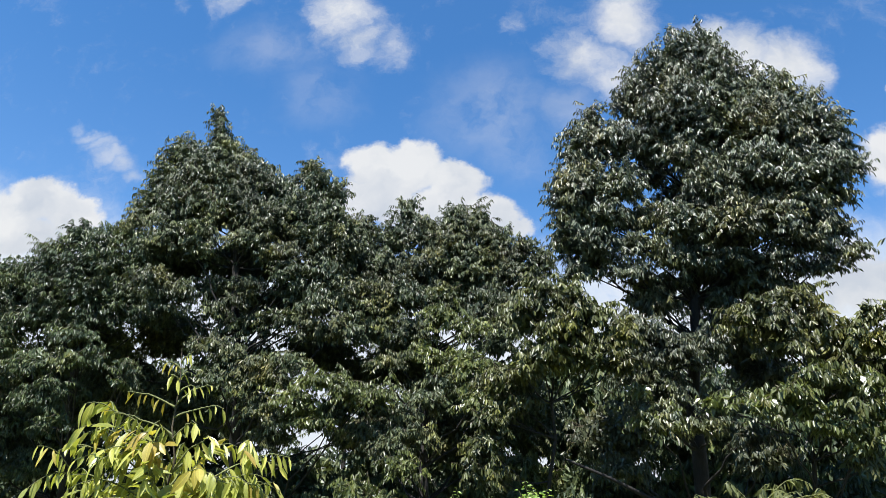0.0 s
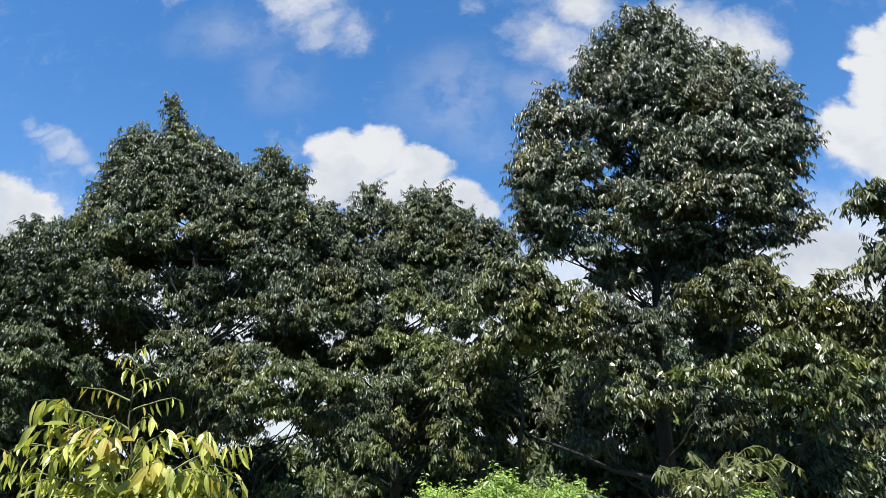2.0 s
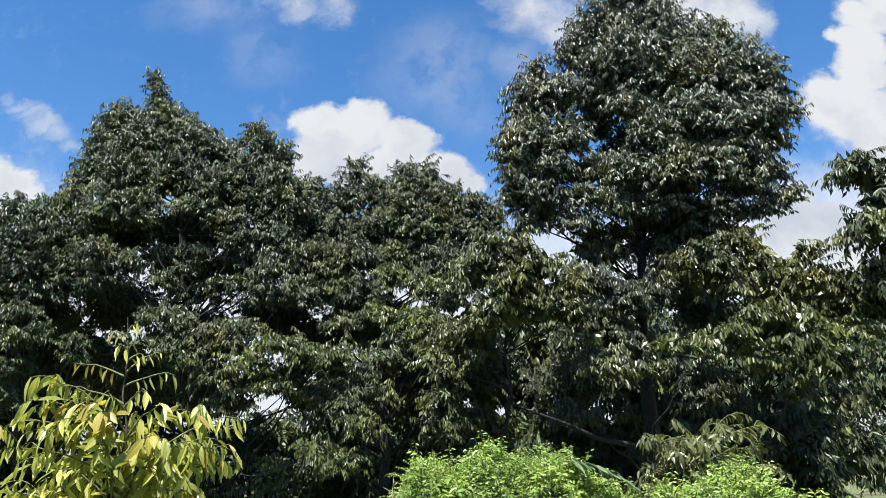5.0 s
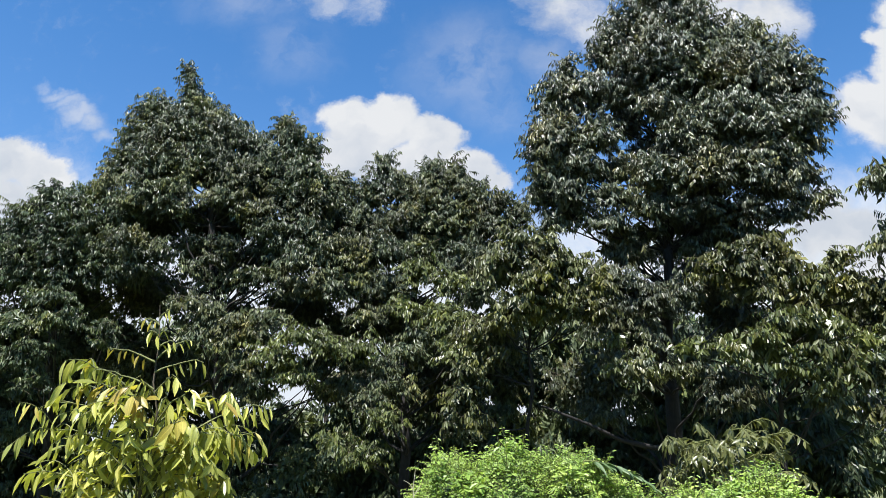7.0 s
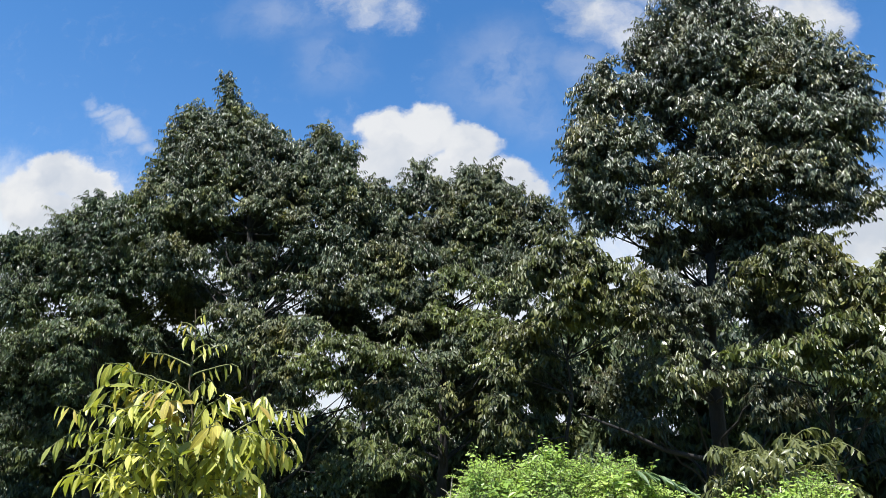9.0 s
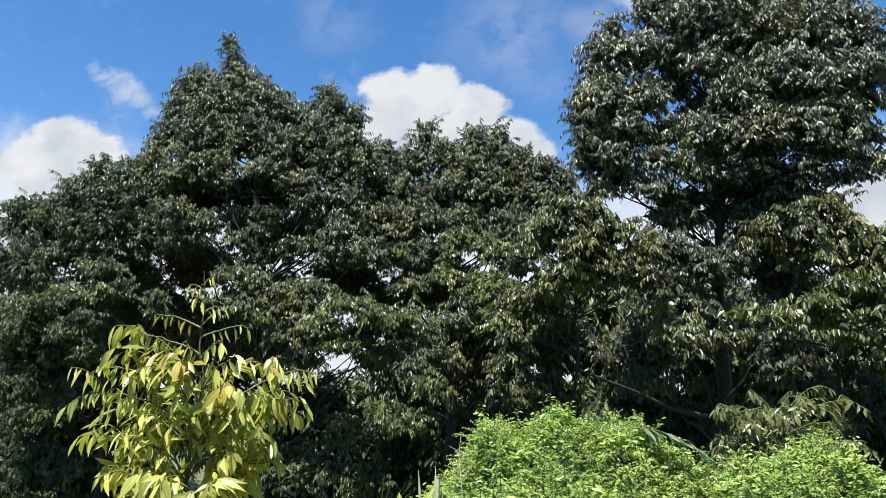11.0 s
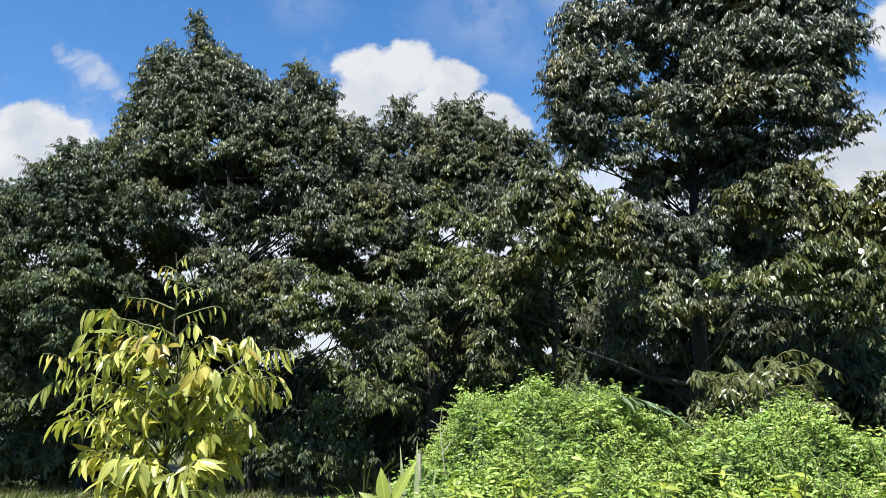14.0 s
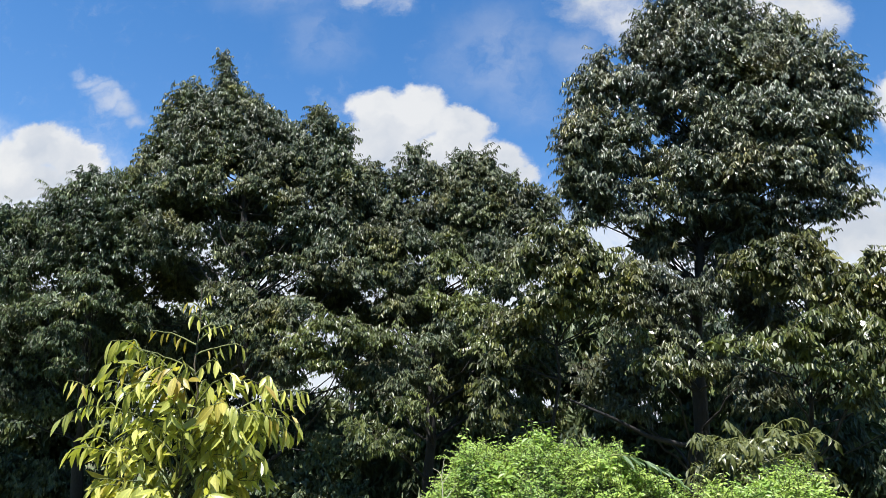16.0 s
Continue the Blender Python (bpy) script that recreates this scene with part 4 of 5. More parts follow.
tree("orchard_tree", "broad orchard tree with a pointed leafy top", (-4.75, 14.6, 0), [(-4.7, 14.3, 2.0), (-4.65, 13.4, 3.8), (-5.0, 13.4, 6.5), (-5.6, 13.6, 9.0), (-5.8, 13.6, 9.9)], LEFT_TOP + LEFT_MID + LEFT_SHADED + LEFT_LOWER, 0.11, TREE_LEAF, 12, rear=LEFT_BACK, fresh=LEFT_FRESH, girth=0.14, under=-0.8, per_m2=PER_M2, ends=2, twig=0.31, plain=True)
tree("orchard_tree", "round-topped orchard tree with small dark leaves", (-8.95, 15.6, 0), [(-8.9, 15.2, 1.6), (-8.6, 14.3, 3.6), (-8.4, 13.5, 6.6)], FAR_LEFT_TOP + FAR_LEFT_LOW, 0.11, DEEP_LEAF, 13, rear=FAR_LEFT_BACK, girth=0.15, under=-0.8, per_m2=PER_M2, ends=2, twig=0.31, plain=True)
tree("orchard_tree", "orchard tree with dense green leaves and an uneven top", (-0.8, 13.5, 0), [(-0.78, 13.4, 2.5), (-0.6, 13.7, 5.5), (-0.8, 14.1, 7.7)], MIDDLE_TOP + MIDDLE_FRONT, 0.11, TREE_LEAF, 14, rear=MIDDLE_BACK, fresh=MIDDLE_FRESH, girth=0.12, under=-0.8, per_m2=PER_M2, ends=2, twig=0.31, plain=True)
tree("orchard_tree", "low orchard tree with yellowish drooping leaves", (1.45, 11.1, 0), [(1.4, 10.9, 2.2), (1.5, 10.4, 4.9)], FRONT_LOW + FRONT_FRINGE, 0.113, OLIVE_LEAF, 15, girth=0.05, under=-0.75, per_m2=32.0, ends=2, twig=0.31, single=OLIVE_BLADE)
tree("orchard_tree", "spreading orchard tree with olive drooping leaves", (5.3, 10.5, 0), [(5.2, 10.4, 2.2), (5.3, 10.0, 3.7)], RIGHT_LOW, 0.113, OLIVE_LEAF, 16, rear=RIGHT_BACK, fresh=RIGHT_FRESH, girth=0.06, under=-0.7, per_m2=30.0, ends=2, twig=0.31, single=OLIVE_BLADE)
tree("orchard_tree", "orchard tree with large dark leaves in open tiers", (8.4, 9.5, 0), [(8.3, 9.5, 3.0), (8.2, 9.4, 6.0)], FAR_RIGHT, 0.14, TREE_LEAF, 17, girth=0.12, per_m2=12.0, ends=4, twig=0.4, single=TREE_BLADE)
tree("shrub", "dark leafy shrub in the shade of the trees", (-3.1, 13.8, 0), [(-3.0, 13.8, 0.8), (-2.8, 13.8, 1.8)], UNDER, 0.11, DEEP_LEAF, 18, per_m2=6.0, ends=3, twig=0.36, girth=0.05, thick=0.7, group="", category="shrub")
tree("shrub", "low dense shrub at the far edge of the grass", (-10.6, 16.6, 0), [(-10.6, 16.5, 0.4), (-10.6, 16.5, 1.0)], HEDGE, 0.14, DEEP_LEAF, 19, plain=True, per_m2=13.0, ends=4, twig=0.36, girth=0.05, group="", category="shrub")

for k in range(5):
    x = SHADED[3 * k + 1][0]
    tree("shrub", "dark shrub growing under the trees behind the weeds", (x, 15.0, 0), [(x, 15.0, 0.8), (x, 15.0, 1.9)], SHADED[3 * k:3 * k + 3], 0.19, DEEP_LEAF, 60 + k, girth=0.05, group="", category="shrub", plain=True, per_m2=7.0, ends=4, twig=0.4, per=9)
# a second row of the orchard closes the view under the crowns
for k, (x, lobes) in enumerate(BEHIND):
    tree("orchard_tree", "shaded orchard tree standing in the row behind", (x, 19.0, 0), [(x + 0.05, 19.0, 2.2), (x, 19.1, 5.0)], lobes, 0.24, DEEP_LEAF, 40 + k, girth=0.13, per_m2=6.0, ends=2, twig=0.7, per=10, group="orchard row behind", plain=True)

# an unseen row added at the camera's back, to keep low sky light off the orchard
for k, x in enumerate((-17.0, -11.5, -6.0, -0.5, 5.0, 10.5, 16.0)):
    y = -10.0 + 0.8 * math.sin(k * 2.3)
    tree("orchard_tree", "unseen orchard tree added behind the camera to block low sky light", (x, y, 0), [(x + 0.1, y, 2.4), (x, y, 5.4)], [(x - 0.9, y, 4.2, 1.9, 1.6, 1.9), (x + 1.0, y, 3.6, 1.9, 1.6, 1.8), (x, y, 6.2, 1.7, 1.6, 1.6), (x + 0.3, y, 1.9, 2.4, 1.4, 1.3)], 0.3, DEEP_LEAF, 120 + k, girth=0.14, per_m2=3.0, ends=2, twig=0.7, per=8, group="orchard row across the clearing", plain=True, thick=0.35)


# ---- weeds ----
def shoots(rng, c, up, tall, per, leaf):
    """Leaf places, ways, faces and sizes along upright shoots."""
    n = len(c)
    s = np.linspace(0.2, 1.0, per)[None, :, None]
    at = c[:, None] + up[:, None] * tall[:, None, None] * s
    ang = (np.arange(per) * 2.4)[None] + rng.uniform(0, 6.28, (n, 1))
    out = np.stack([np.cos(ang), np.sin(ang), rng.uniform(-0.6, 0.4, (n, per))], -1)
    face = np.array([-0.15, -0.5, 0.8]) + rng.normal(0, 0.3, (n, per, 3))
    size = leaf[:, None] * rng.uniform(0.65, 1.25, (n, per))
    return at.reshape(-1, 3) + out.reshape(-1, 3) * 0.012, out.reshape(-1, 3), face.reshape(-1, 3), size.ravel()


def weed_heap(label, lobes, seed, per_m2=260, leaf=0.046):
    rng = np.random.default_rng(seed)
    root = thing("weed_thicket", (lobes[0][0], lobes[0][1], 0), label, "weeds", kind="stuff")
    leaves, stems, cores, singles = [], [], [], []
    for i, (x, y, z, rx, ry, rz) in enumerate(lobes):
        area = 2.4 * np.pi * (rx * ry + rx * rz + ry * rz) / 3 * 1.3
        d = ball_points(rng, int(area * per_m2))
        d = d[d[:, 2] > -0.35]
        wob = 1 + 0.1 * np.sin(d[:, :1] * 7 + i) * np.sin(d[:, 2:3] * 6 + 2 * i)
        c = np.array([x, y, z]) + d * np.array([rx, ry, rz]) * wob * rng.uniform(0.88, 1.0, (len(d), 1))
        keep = c[:, 2] > 0.02
        for j, o in enumerate(lobes):
            if j != i:
                keep &= np.linalg.norm((c - np.array(o[:3])) / np.array(o[3:]), axis=1) > 0.86
        c, d = c[keep], d[keep]
        n, per = len(c), 5
        up = unit(d * 0.5 + np.array([0, -0.1, 0.8]) + rng.normal(0, 0.35, (n, 3)))
        kind = np.sin(c[:, 0] * 5.1 + 1.3 * np.sin(c[:, 2] * 4)) * np.sin(c[:, 2] * 6.3 + c[:, 1] * 3.7) + rng.normal(0, 0.45, n)
        large = np.interp(kind, [-1.0, -0.2, 0.5, 1.4], [0.6, 0.8, 1.15, 2.3])
        tall = rng.uniform(0.05, 0.18, n) * np.interp(large, [0.6, 2.9], [0.9, 1.7])
        at, out, face, size = shoots(rng, c, up, tall, per, leaf * large)
        apart = (size > leaf * 1.5) & (at[:, 1] < y - 0.35 * ry)
        singles += list(zip(at[apart], unit(out[apart]), face[apart], size[apart]))
        at, out, face, size = (a[~apart] for a in (at, out, face, size))
        leaves.append(blades(at, out, face, size, size * rng.uniform(0.3, 0.5, len(size)), 0.15, rng.uniform(0.0, 0.3, len(size))))
        # feathery leaves of the creepers
        m = int(n * 1.5)
        k = rng.integers(0, n, m)
        wy = unit(d[k] * 0.5 + np.array([0, -0.15, 0.5]) + rng.normal(0, 0.6, (m, 3)))
        lv, tw = sprays(rng, c[k] + rng.normal(0, 0.05, (m, 3)), wy, rng.uniform(0.1, 0.26, m), 0.034, per=11, droop=0.4, lift=0.3, spread=0.8, slender=0.4, stray=0.15)
        leaves.append(plain_blades(*lv))
        stems.append(tw)
        # taller shoots break the outline
        pick = rng.random(n) < 0.1
        c3, k3 = c[pick], int(pick.sum())
        up3, tall3 = unit(up[pick] * np.array([1, 1, 0.4]) + np.array([0, 0, 0.75])), rng.uniform(0.12, 0.32, k3)
        at, out, face, size = shoots(rng, c3, up3, tall3, 14, np.full(k3, leaf * 1.15))
        leaves.append(blades(at, out, face, size, size * rng.uniform(0.3, 0.5, k3 * 14), 0.12, rng.uniform(0.0, 0.3, k3 * 14)))
        stems.append(slim(c3, c3 + up3 * tall3[:, None], 0.004))
        stems.append(slim(c - d * 0.05, c + up * tall[:, None], 0.003))
        # solid core plugs the gaps behind the leaves, coloured dark as if shaded
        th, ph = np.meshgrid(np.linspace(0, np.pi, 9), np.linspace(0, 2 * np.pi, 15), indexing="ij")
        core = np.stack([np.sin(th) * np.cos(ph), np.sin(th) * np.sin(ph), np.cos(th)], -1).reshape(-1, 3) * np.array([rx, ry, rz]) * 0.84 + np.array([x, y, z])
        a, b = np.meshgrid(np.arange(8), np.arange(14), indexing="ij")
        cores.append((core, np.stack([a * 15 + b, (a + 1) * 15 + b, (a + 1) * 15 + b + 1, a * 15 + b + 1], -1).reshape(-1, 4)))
    part("undergrowth", [(*merged(cores), SHADE_CORE)], root, "solid core filling the gaps between the weeds, shade put into its dark green", smooth=True)
    part("foliage", [(*merged(leaves), WEED_LEAF)], root)
    part("stalks", [(*merged(stems), GREEN_STEM)], root)
    # the largest leaves at the front are meshes of their own
    singles.sort(key=lambda r: r[0][1])
    forms = [blade_mesh("leaf", WEED_BLADE, f, c, t) for f, c, t in ((0.25, 0.15, 0.1), (0.2, 0.3, -0.15))]
    for at, way, face, size in singles[:300]:
        put_leaf(rng, root, forms[rng.integers(2)], at, way, face, size, 1.4)
    rest = singles[300:]
    if rest:
        a, w, f, z = (np.array(v) for v in zip(*rest))
        part("leaves", [(*blades(a, w, f, z, z * 0.4, 0.15, rng.uniform(0.0, 0.3, len(z))), WEED_LEAF)], root)
    return root


weed_heap("heap overgrown with bright green creeping weeds", WEEDS_LEFT, 31)
weed_heap("second heap overgrown with tall light green weeds", WEEDS_RIGHT, 32)


# ---- the young tree in front ----
def young_tree(label, base, height, branches, seed, size, colours, joined, twigs=4, spacing=0.06, lean=(-0.02, -0.02), category="sapling", aged=None):
    """branches: rows of (height of the fork, degrees round the stem, reach, rise, length of its leaves); aged: material of the leaves that turn golden."""
    rng = np.random.default_rng(seed)
    base = np.array(base, float)
    root = thing("young_tree", base, label, category)
    stem = bent(rng, base, base + np.array([lean[0], lean[1], height]), 0.012, 12)
    part("stem", [(*tube(stem, np.linspace(0.02, 0.003, 12), 8), TWIG)], root, smooth=True)
    shapes = ((0.3, 0.16, 0.1), (0.22, 0.28, -0.2), (0.4, 0.1, 0.25), (0.15, 0.38, -0.1))
    forms = [blade_mesh("leaf", colours, f, c, t) for f, c, t in shapes]
    golden = [blade_mesh("leaf", aged or colours, f, c, t) for f, c, t in shapes]
    rows = []
    s = np.linspace(0, 1, 8)[:, None]
    for z, az, reach, rise, big in branches:
        q = z / height * 11
        j = min(10, int(q))
        a = stem[j] + (stem[j + 1] - stem[j]) * (q - j)
        az = radians(az)
        out = np.array([math.cos(az), math.sin(az), 0])
        line = a + out * reach * s + np.array([0, 0, 1.0]) * rise * (2.2 * s - 1.2 * s ** 2) + rng.normal(0, 0.01, (8, 3)) * s
        limb = part("branch", [(*tube(line, np.linspace(0.008, 0.0022, 8), 5), GREEN_STEM)], root, smooth=True)
        lines = [line]
        for b in range(twigs if reach > 0.45 else 0):
            m = rng.integers(2, 7)
            o2 = unit(out + np.array([-out[1], out[0], 0]) * rng.choice([-1.1, 1.1]) + rng.normal(0, 0.35, 3))
            r2 = reach * rng.uniform(0.3, 0.6)
            l2 = line[m] + o2 * r2 * s + np.array([0, 0, 1.0]) * r2 * (0.35 * s - 0.55 * s ** 2)
            part("twig", [(*tube(l2, np.linspace(0.0045, 0.0018, 8), 4), GREEN_STEM)], limb, smooth=True)
            lines.append(l2)
        for l in lines:
            long = np.linalg.norm(np.diff(l, axis=0), axis=1).sum()
            n = max(3, int(long / spacing))
            broad = rng.uniform(0.65, 1.35) if big > 0.7 else 0.8
            hang = rng.uniform(0.25, 1.0) if big > 0.9 else rng.uniform(0.6, 1.0)
            old = aged is not None and rng.random() < 0.07
            for g in range(n):
                q = (g + 0.75) / n * 6.99
                m = int(q)
                if q < 1.5 and l is line:
                    continue
                at = l[m] + (l[m + 1] - l[m]) * (q - m)
                tan = unit(l[m + 1] - l[m])
                lev = unit(np.cross(tan, np.array([0, 0, 1.0])))
                way = 0.35 * tan + 0.32 * lev * (1 if g % 2 else -1) + np.array([0, 0, -hang]) + rng.normal(0, 0.3 if big > 0.9 else 0.15, 3)
                face = tan * 0.4 + np.array([-0.1, -0.45, 0.7]) + rng.normal(0, 0.4, 3)
                rows.append((at, unit(way), face, size * big * rng.uniform(0.65, 1.25), broad, old or (aged is not None and rng.random() < 0.03)))
    rows.sort(key=lambda r: r[0][1])
    for at, way, face, long, broad, old in rows[:300]:
        put_leaf(rng, root, (golden if old else forms)[rng.integers(4)], at, way, face, long, broad)
    rest = rows[300:]
    if rest:
        a, w, f, sz, br, old = (np.array(v) for v in zip(*rest))
        curl = rng.uniform(0.05, 0.3, len(sz))
        blocks = [(*blades(a[k], w[k], f[k], sz[k], sz[k] * 0.28 * br[k], curl=curl[k]), m) for k, m in ((~old, joined), (old, aged or joined)) if k.any()]
        ob = part("leaves", blocks, root)
        tagged(ob, kind="stuff")
    return root


def front_branches():
    rng = np.random.default_rng(5)
    rows = [(2.6, 200, 0.1, 0.05, 0.6), (2.64, 340, 0.09, 0.06, 0.6), (2.54, 90, 0.1, 0.05, 0.65), (2.5, 250, 0.1, 0.06, 0.7), (2.45, 350, 0.12, 0.05, 0.7), (2.36, 183, 0.36, 0.09, 0.66), (2.38, 8, 0.22, 0.13, 0.6), (2.3, 2, 0.33, 0.08, 0.68), (2.18, 185, 0.42, 0.12, 0.75), (2.15, 330, 0.22, 0.1, 0.8), (2.12, 250, 0.2, 0.1, 0.8),
            (1.85, 188, 0.52, 0.46, 1.1), (1.88, 200, 0.42, 0.3, 1.15), (1.9, 330, 0.4, 0.22, 1.0), (1.8, 270, 0.35, 0.3, 1.1), (1.92, 100, 0.3, 0.2, 0.9), (1.95, 240, 0.32, 0.2, 1.1), (1.9, 10, 0.42, 0.2, 1.0), (1.76, 184, 0.66, 0.3, 0.8), (1.66, 192, 0.7, 0.24, 0.8), (1.6, 353, 0.86, 0.44, 0.85), (1.55, 4, 0.72, 0.32, 0.85), (1.3, 195, 0.72, 0.3, 1.0), (1.4, 5, 0.6, 0.34, 1.0), (1.1, 358, 0.55, 0.3, 1.0), (1.0, 200, 0.62, 0.36, 1.1)]
    for i in range(62):
        z = rng.uniform(0.3, 1.8)
        far = float(np.interp(z, [0.3, 0.9, 1.3, 1.8], [0.4, 0.48, 0.54, 0.42]))
        rows.append((z, i * 137.5, far * rng.uniform(0.6, 1.1), rng.uniform(0.2, 0.55), 1.05))
    return rows


def side_branches():
    rng = np.random.default_rng(6)
    rows = [(1.5, 182, 0.7, 0.42, 1), (1.55, 175, 0.5, 0.4, 1), (1.75, 180, 0.25, 0.3, 1), (1.8, 330, 0.2, 0.32, 1), (1.7, 5, 0.55, 0.45, 1), (1.6, 350, 0.75, 0.4, 1), (1.5, 5, 0.8, 0.3, 1), (1.4, 0, 0.95, 0.2, 1), (1.5, 200, 0.5, 0.25, 1), (1.75, 270, 0.35, 0.3, 1), (1.6, 230, 0.5, 0.25, 1)]
    return rows + [(rng.uniform(0.9, 1.6), i * 137.5, rng.uniform(0.35, 0.7), rng.uniform(0.25, 0.55), 1) for i in range(26)]


def broad_plant():
    """A young plant of a few broad upright blades."""
    base = (-0.46, 5.4, -0.07)
    root = thing("broad_leaf_plant", base, "young plant with broad upright bright green blades among weeds", "plant")
    form = blade_mesh("blade", BROAD_BLADE, 0.35, 0.12, 0.1)
    part("stem", [(*tube(np.array([(-0.46, 5.4, -0.07), (-0.46, 5.41, 0.4), (-0.46, 5.4, 0.86)]), [0.025, 0.02, 0.015], 8), GREEN_STEM)], root, smooth=True)
    for x, z, turn, tilt, long, wide in ((0.0, 0.9, 80, 100, 0.32, 1.35), (0.03, 0.9, 60, 62, 0.42, 0.9), (-0.02, 0.88, 120, 142, 0.26, 1.2), (0.0, 0.86, 250, 25, 0.25, 1.2)):
        ob = new("blade", form)
        ob.parent = root
        ob.matrix_local = Matrix.Translation((x, 0, z)) @ Euler((0, -radians(tilt), 0)).to_matrix().to_4x4() @ Euler((radians(turn), 0, 0)).to_matrix().to_4x4() @ Matrix.Diagonal((long, long * wide, long, 1))


def leafy_weed(at, top, seed, leaf=0.2):
    """A soft-stemmed weed with a whorl of pointed yellow-green leaves at its tip."""
    rng = np.random.default_rng(seed)
    root = thing("leafy_weed", at, "soft weed with a whorl of pointed yellow-green leaves", "plant", "leafy weeds")
    form = blade_mesh("blade", BROAD_BLADE, 0.3, 0.25, 0.1)
    lean = rng.normal(0, 0.06, 2)
    stem = np.array(at) + np.array([[0, 0, 0], [lean[0] * 0.4, lean[1] * 0.4, top * 0.5], [lean[0], lean[1], top]])
    part("stem", [(*tube(stem, [0.008, 0.006, 0.004], 6), GREEN_STEM)], root, smooth=True)
    for i in range(14):
        ob = new("blade", form)
        ob.parent = root
        up = top - 0.045 * (i // 3)
        long = leaf * rng.uniform(0.6, 1.1)
        ob.matrix_local = Matrix.Translation((lean[0], lean[1], up)) @ Euler((rng.normal(0, 0.3), rng.uniform(-0.45, 0.55), i * 2.4 + rng.normal(0, 0.3))).to_matrix().to_4x4() @ Matrix.Diagonal((long, long * 1.3, long, 1))


def frond():
    """A feathery leaf on a stalk that leans out of the weeds."""
    root = thing("feathery_frond", (1.5, 6.75, 0), "grey-green feathery leaf arching out of the weed heap", "plant")
    s = np.linspace(0, 1, 12)[:, None]
    stalk = np.array([1.5, 6.75, 0.0]) + np.array([0.1, -0.1, 1.68]) * s
    part("stalk", [(*tube(stalk, np.linspace(0.012, 0.008, 12), 6), GREEN_STEM)], root, smooth=True)
    line = stalk[-1] + np.array([0.68, -0.15, 0.0]) * s + np.array([0, 0, 1.0]) * (0.05 * s - 0.33 * s ** 2)
    part("rachis", [(*tube(line, np.linspace(0.007, 0.002, 12), 5), GREEN_STEM)], root, smooth=True)
    form = blade_mesh("leaflet", FROND_LEAF, 0.2, 0.15)
    rng = np.random.default_rng(8)
    for i in range(46):
        f = 0.08 + 0.92 * (i // 2) / 22
        j = min(10, int(f * 11))
        at = line[j] + (line[j + 1] - line[j]) * (f * 11 - j)
        long = 0.25 * (1 - 0.6 * f)
        ob = new("leaflet", form)
        ob.parent = root
        ob.matrix_local = Matrix.Translation(at - np.array([1.5, 6.75, 0])) @ Euler((rng.normal(0, 0.3), rng.normal(0.35, 0.12), radians((58 if i % 2 else -62) + rng.normal(0, 6)))).to_matrix().to_4x4() @ Matrix.Diagonal((long, long * 0.75, long, 1))


def grass_tuft(at, seed, n=16, tall=0.9):
    rng = np.random.default_rng(seed)
    root = thing("grass_tuft", at, "tuft of long arching pale grass blades", "grass", "grass tufts")
    for i in range(n):
        az, reach, up = rng.uniform(0, 6.28), rng.uniform(0.15, 0.6), tall * rng.uniform(0.8, 1.7)
        s = np.linspace(0, 1, 7)[:, None]
        line = np.array(at) + np.array([math.cos(az), math.sin(az), 0]) * reach * s ** 2 + np.array([0, 0, up]) * (s - 0.28 * s ** 3)
        side = np.array([-math.sin(az), math.cos(az), 0.15]) * np.array([0.006, 0.009, 0.009, 0.008, 0.006, 0.004, 0.0008])[:, None]
        p = np.concatenate([line - side, line + side])
        j = np.arange(6)
        part("blade", [(p, np.stack([j, j + 1, j + 8, j + 7], -1), GRASS_LEAF)], root, smooth=True)


def spiky_plant():
    """A few narrow pale blades standing up out of the weeds."""
    base = (-0.3, 5.9, 0.0)
    root = thing("spiky_plant", base, "pale narrow upright blades of a small plant in weeds", "plant")
    form = blade_mesh("blade", PALE_BLADE, 0.5, 0.05, 0.05)
    for x, tilt, turn, long, wide in ((-0.02, 94, 90, 1.3, 0.1), (0.02, 89, 80, 1.34, 0.1), (0.05, 82, 60, 1.12, 0.12), (0.0, 102, 120, 1.05, 0.12)):
        ob = new("blade", form)
        ob.parent = root
        ob.matrix_local = Matrix.Translation((x, 0, 0)) @ Euler((0, -radians(tilt), 0)).to_matrix().to_4x4() @ Euler((radians(turn), 0, 0)).to_matrix().to_4x4() @ Matrix.Diagonal((long, long * wide * 1.8, long * wide, 1))


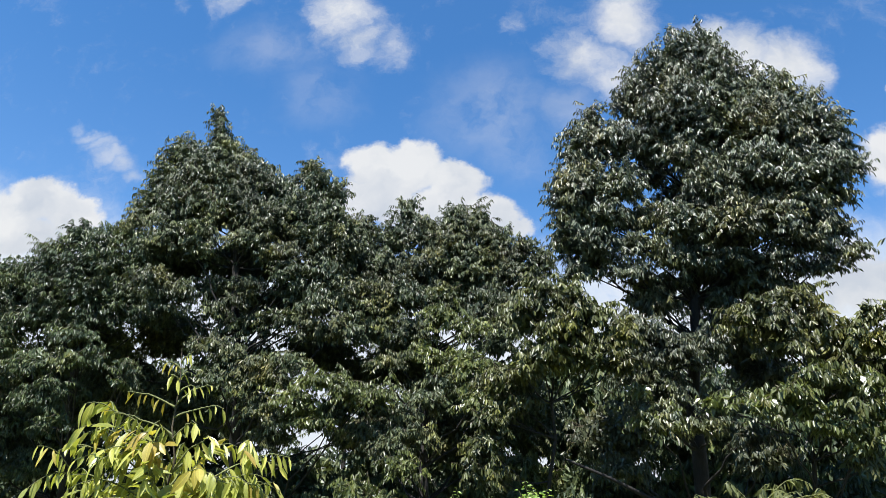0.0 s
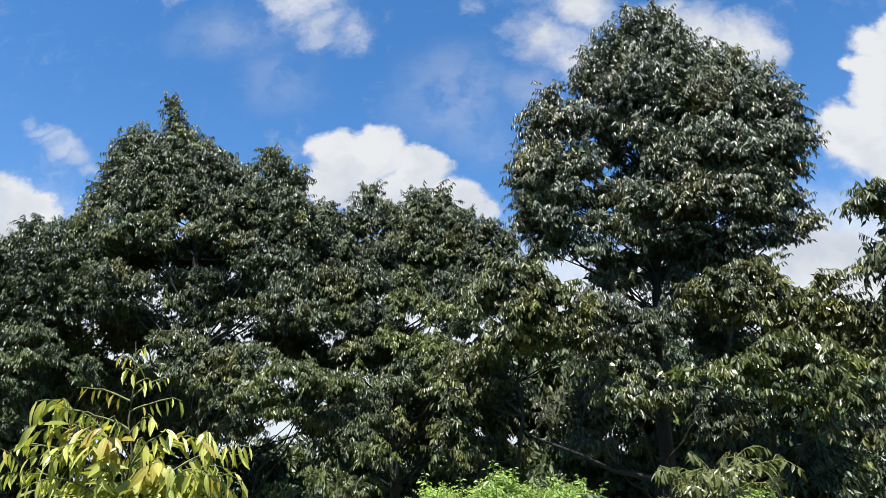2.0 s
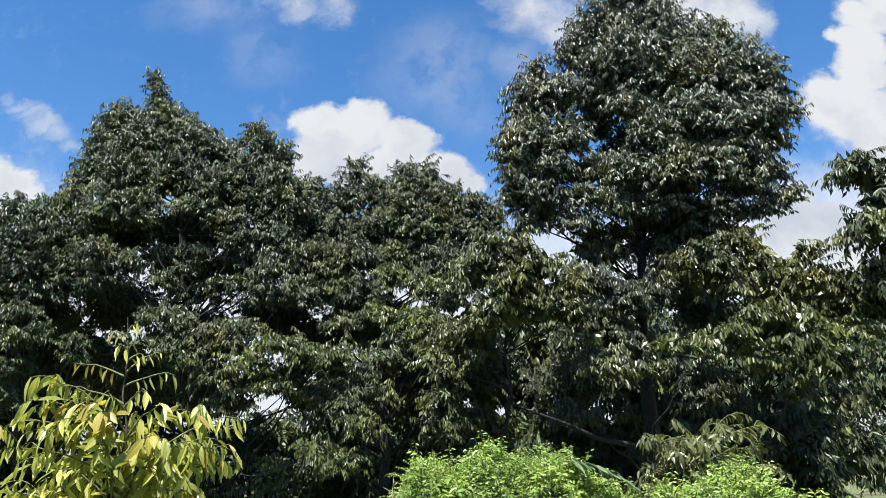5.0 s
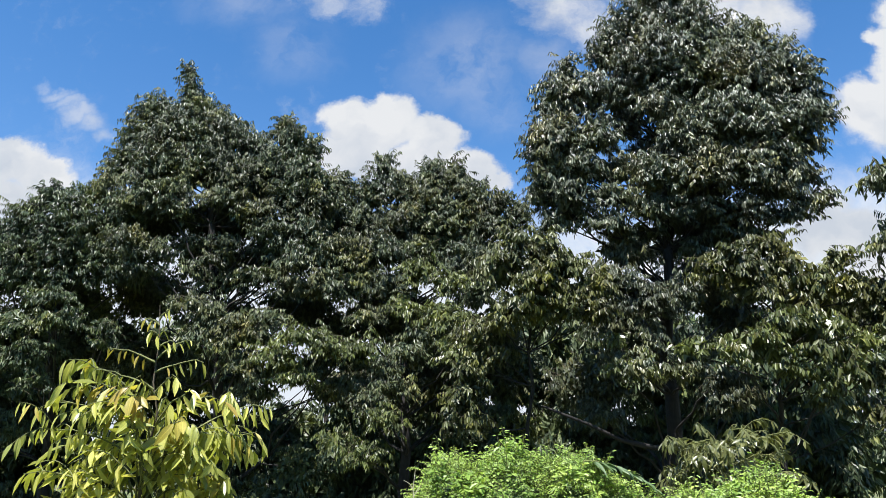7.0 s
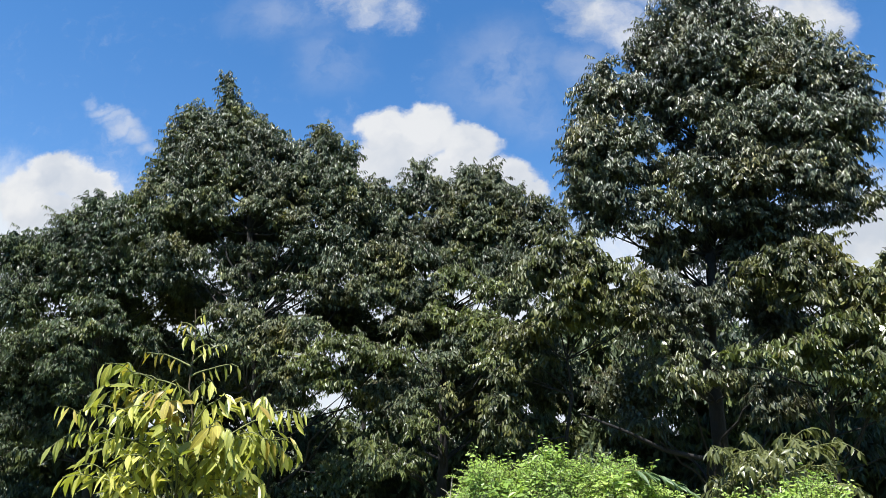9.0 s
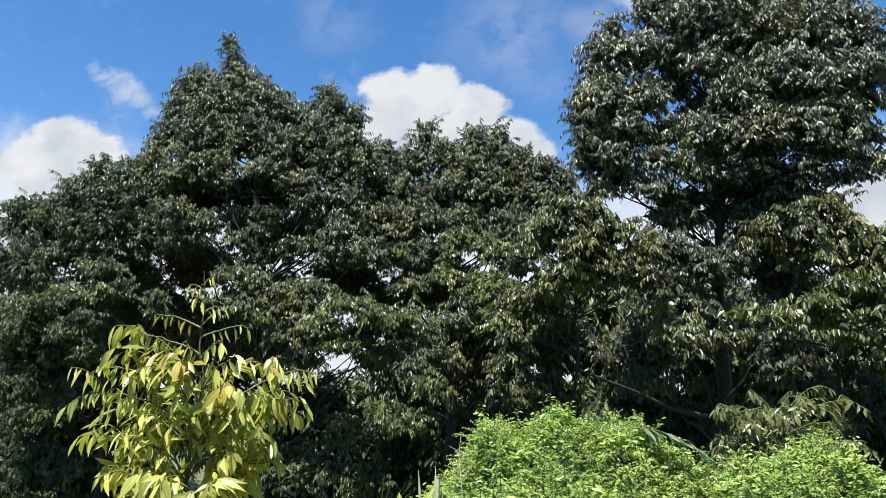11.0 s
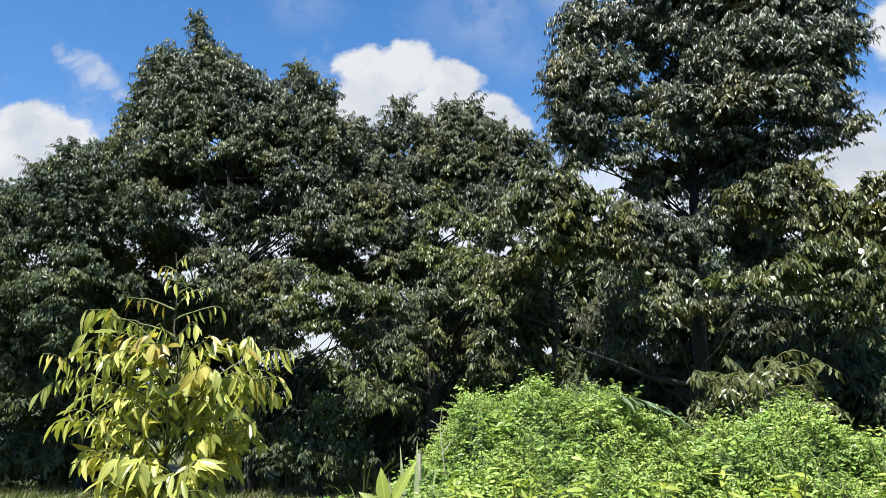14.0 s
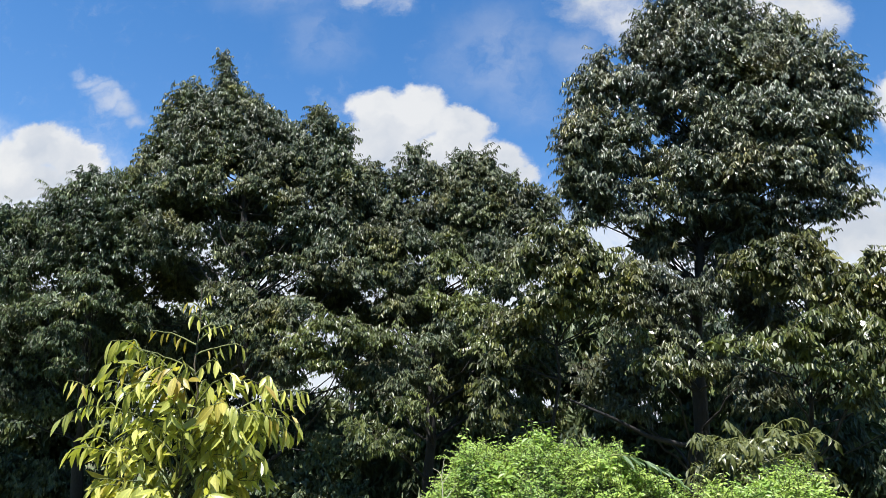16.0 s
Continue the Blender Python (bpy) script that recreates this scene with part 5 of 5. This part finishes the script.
def dry_stalk():
    root = thing("dry_stalk", (0.0, 6.3, 0), "forked pale dry plant stalk against the dark shade", "stalk")
    stem = np.array([(0.0, 6.3, 0.0), (-0.03, 6.3, 0.9), (-0.08, 6.3, 1.42), (-0.06, 6.3, 1.6)])
    main = part("stem", [(*tube(stem, [0.008, 0.006, 0.004, 0.002], 5), PALE_STEM)], root)
    for a, b in (((-0.07, 6.3, 1.36), (0.02, 6.28, 1.5)), ((-0.08, 6.3, 1.42), (-0.17, 6.3, 1.5)), ((-0.05, 6.3, 1.2), (0.06, 6.3, 1.36))):
        part("twig", [(*tube(np.array([a, (np.array(a) + b) / 2 + 0.01, b]), [0.004, 0.003, 0.0015], 5), PALE_STEM)], main)


def cut_cane():
    """A hollow cane, cut off level, pale on its rim."""
    x, y, top = -0.27, 6.2, 1.23
    root = thing("cut_cane", (x, y, 0), "pale cut cane stub standing among green weeds", "cane")
    s = np.linspace(0, 1, 9)
    r = 0.026 + 0.004 * (np.arange(9) % 4 == 2)
    part("cane", [(*tube(np.stack([x - 0.03 + 0.03 * s, np.full(9, y), top * s], -1), r, 12), PALE_STEM)], root, smooth=True)
    ring = np.array([(x, y, top - 0.012), (x, y, top + 0.004)])
    part("rim", [(*tube(ring, [0.03, 0.029], 12), PALE_BLADE)], root, "whitish cut rim")


young_tree("young tree with yellow-green drooping leaves in full sun", (-1.74, 4.15, 0.0), 2.74, front_branches(), 21, 0.148, YOUNG_BLADE, YOUNG_LEAF, spacing=0.046, aged=AGED_BLADE)
young_tree("young tree with olive drooping leaves behind the weeds", (3.4, 8.2, 0.0), 1.95, side_branches(), 22, 0.125, SIDE_BLADE, SIDE_LEAF, twigs=6, spacing=0.036, lean=(0.1, -0.05))
broad_plant()
frond()
for k, at in enumerate(((3.75, 5.9, 0.3), (4.1, 5.7, 0.3), (2.9, 5.6, 0.2), (-0.75, 5.9, 0.2))):
    grass_tuft(at, 70 + k)
rng = np.random.default_rng(17)
for k in range(26):
    x, y = (rng.uniform(-0.1, 1.2) if k < 13 else rng.uniform(1.0, 3.9)), rng.uniform(4.9, 6.0)
    leafy_weed((x, y, 0.0), 1.62 - 0.108 * (y + 0.6) + rng.uniform(-0.12, 0.14), 90 + k, leaf=rng.uniform(0.1, 0.2))
spiky_plant()
dry_stalk()
cut_cane()
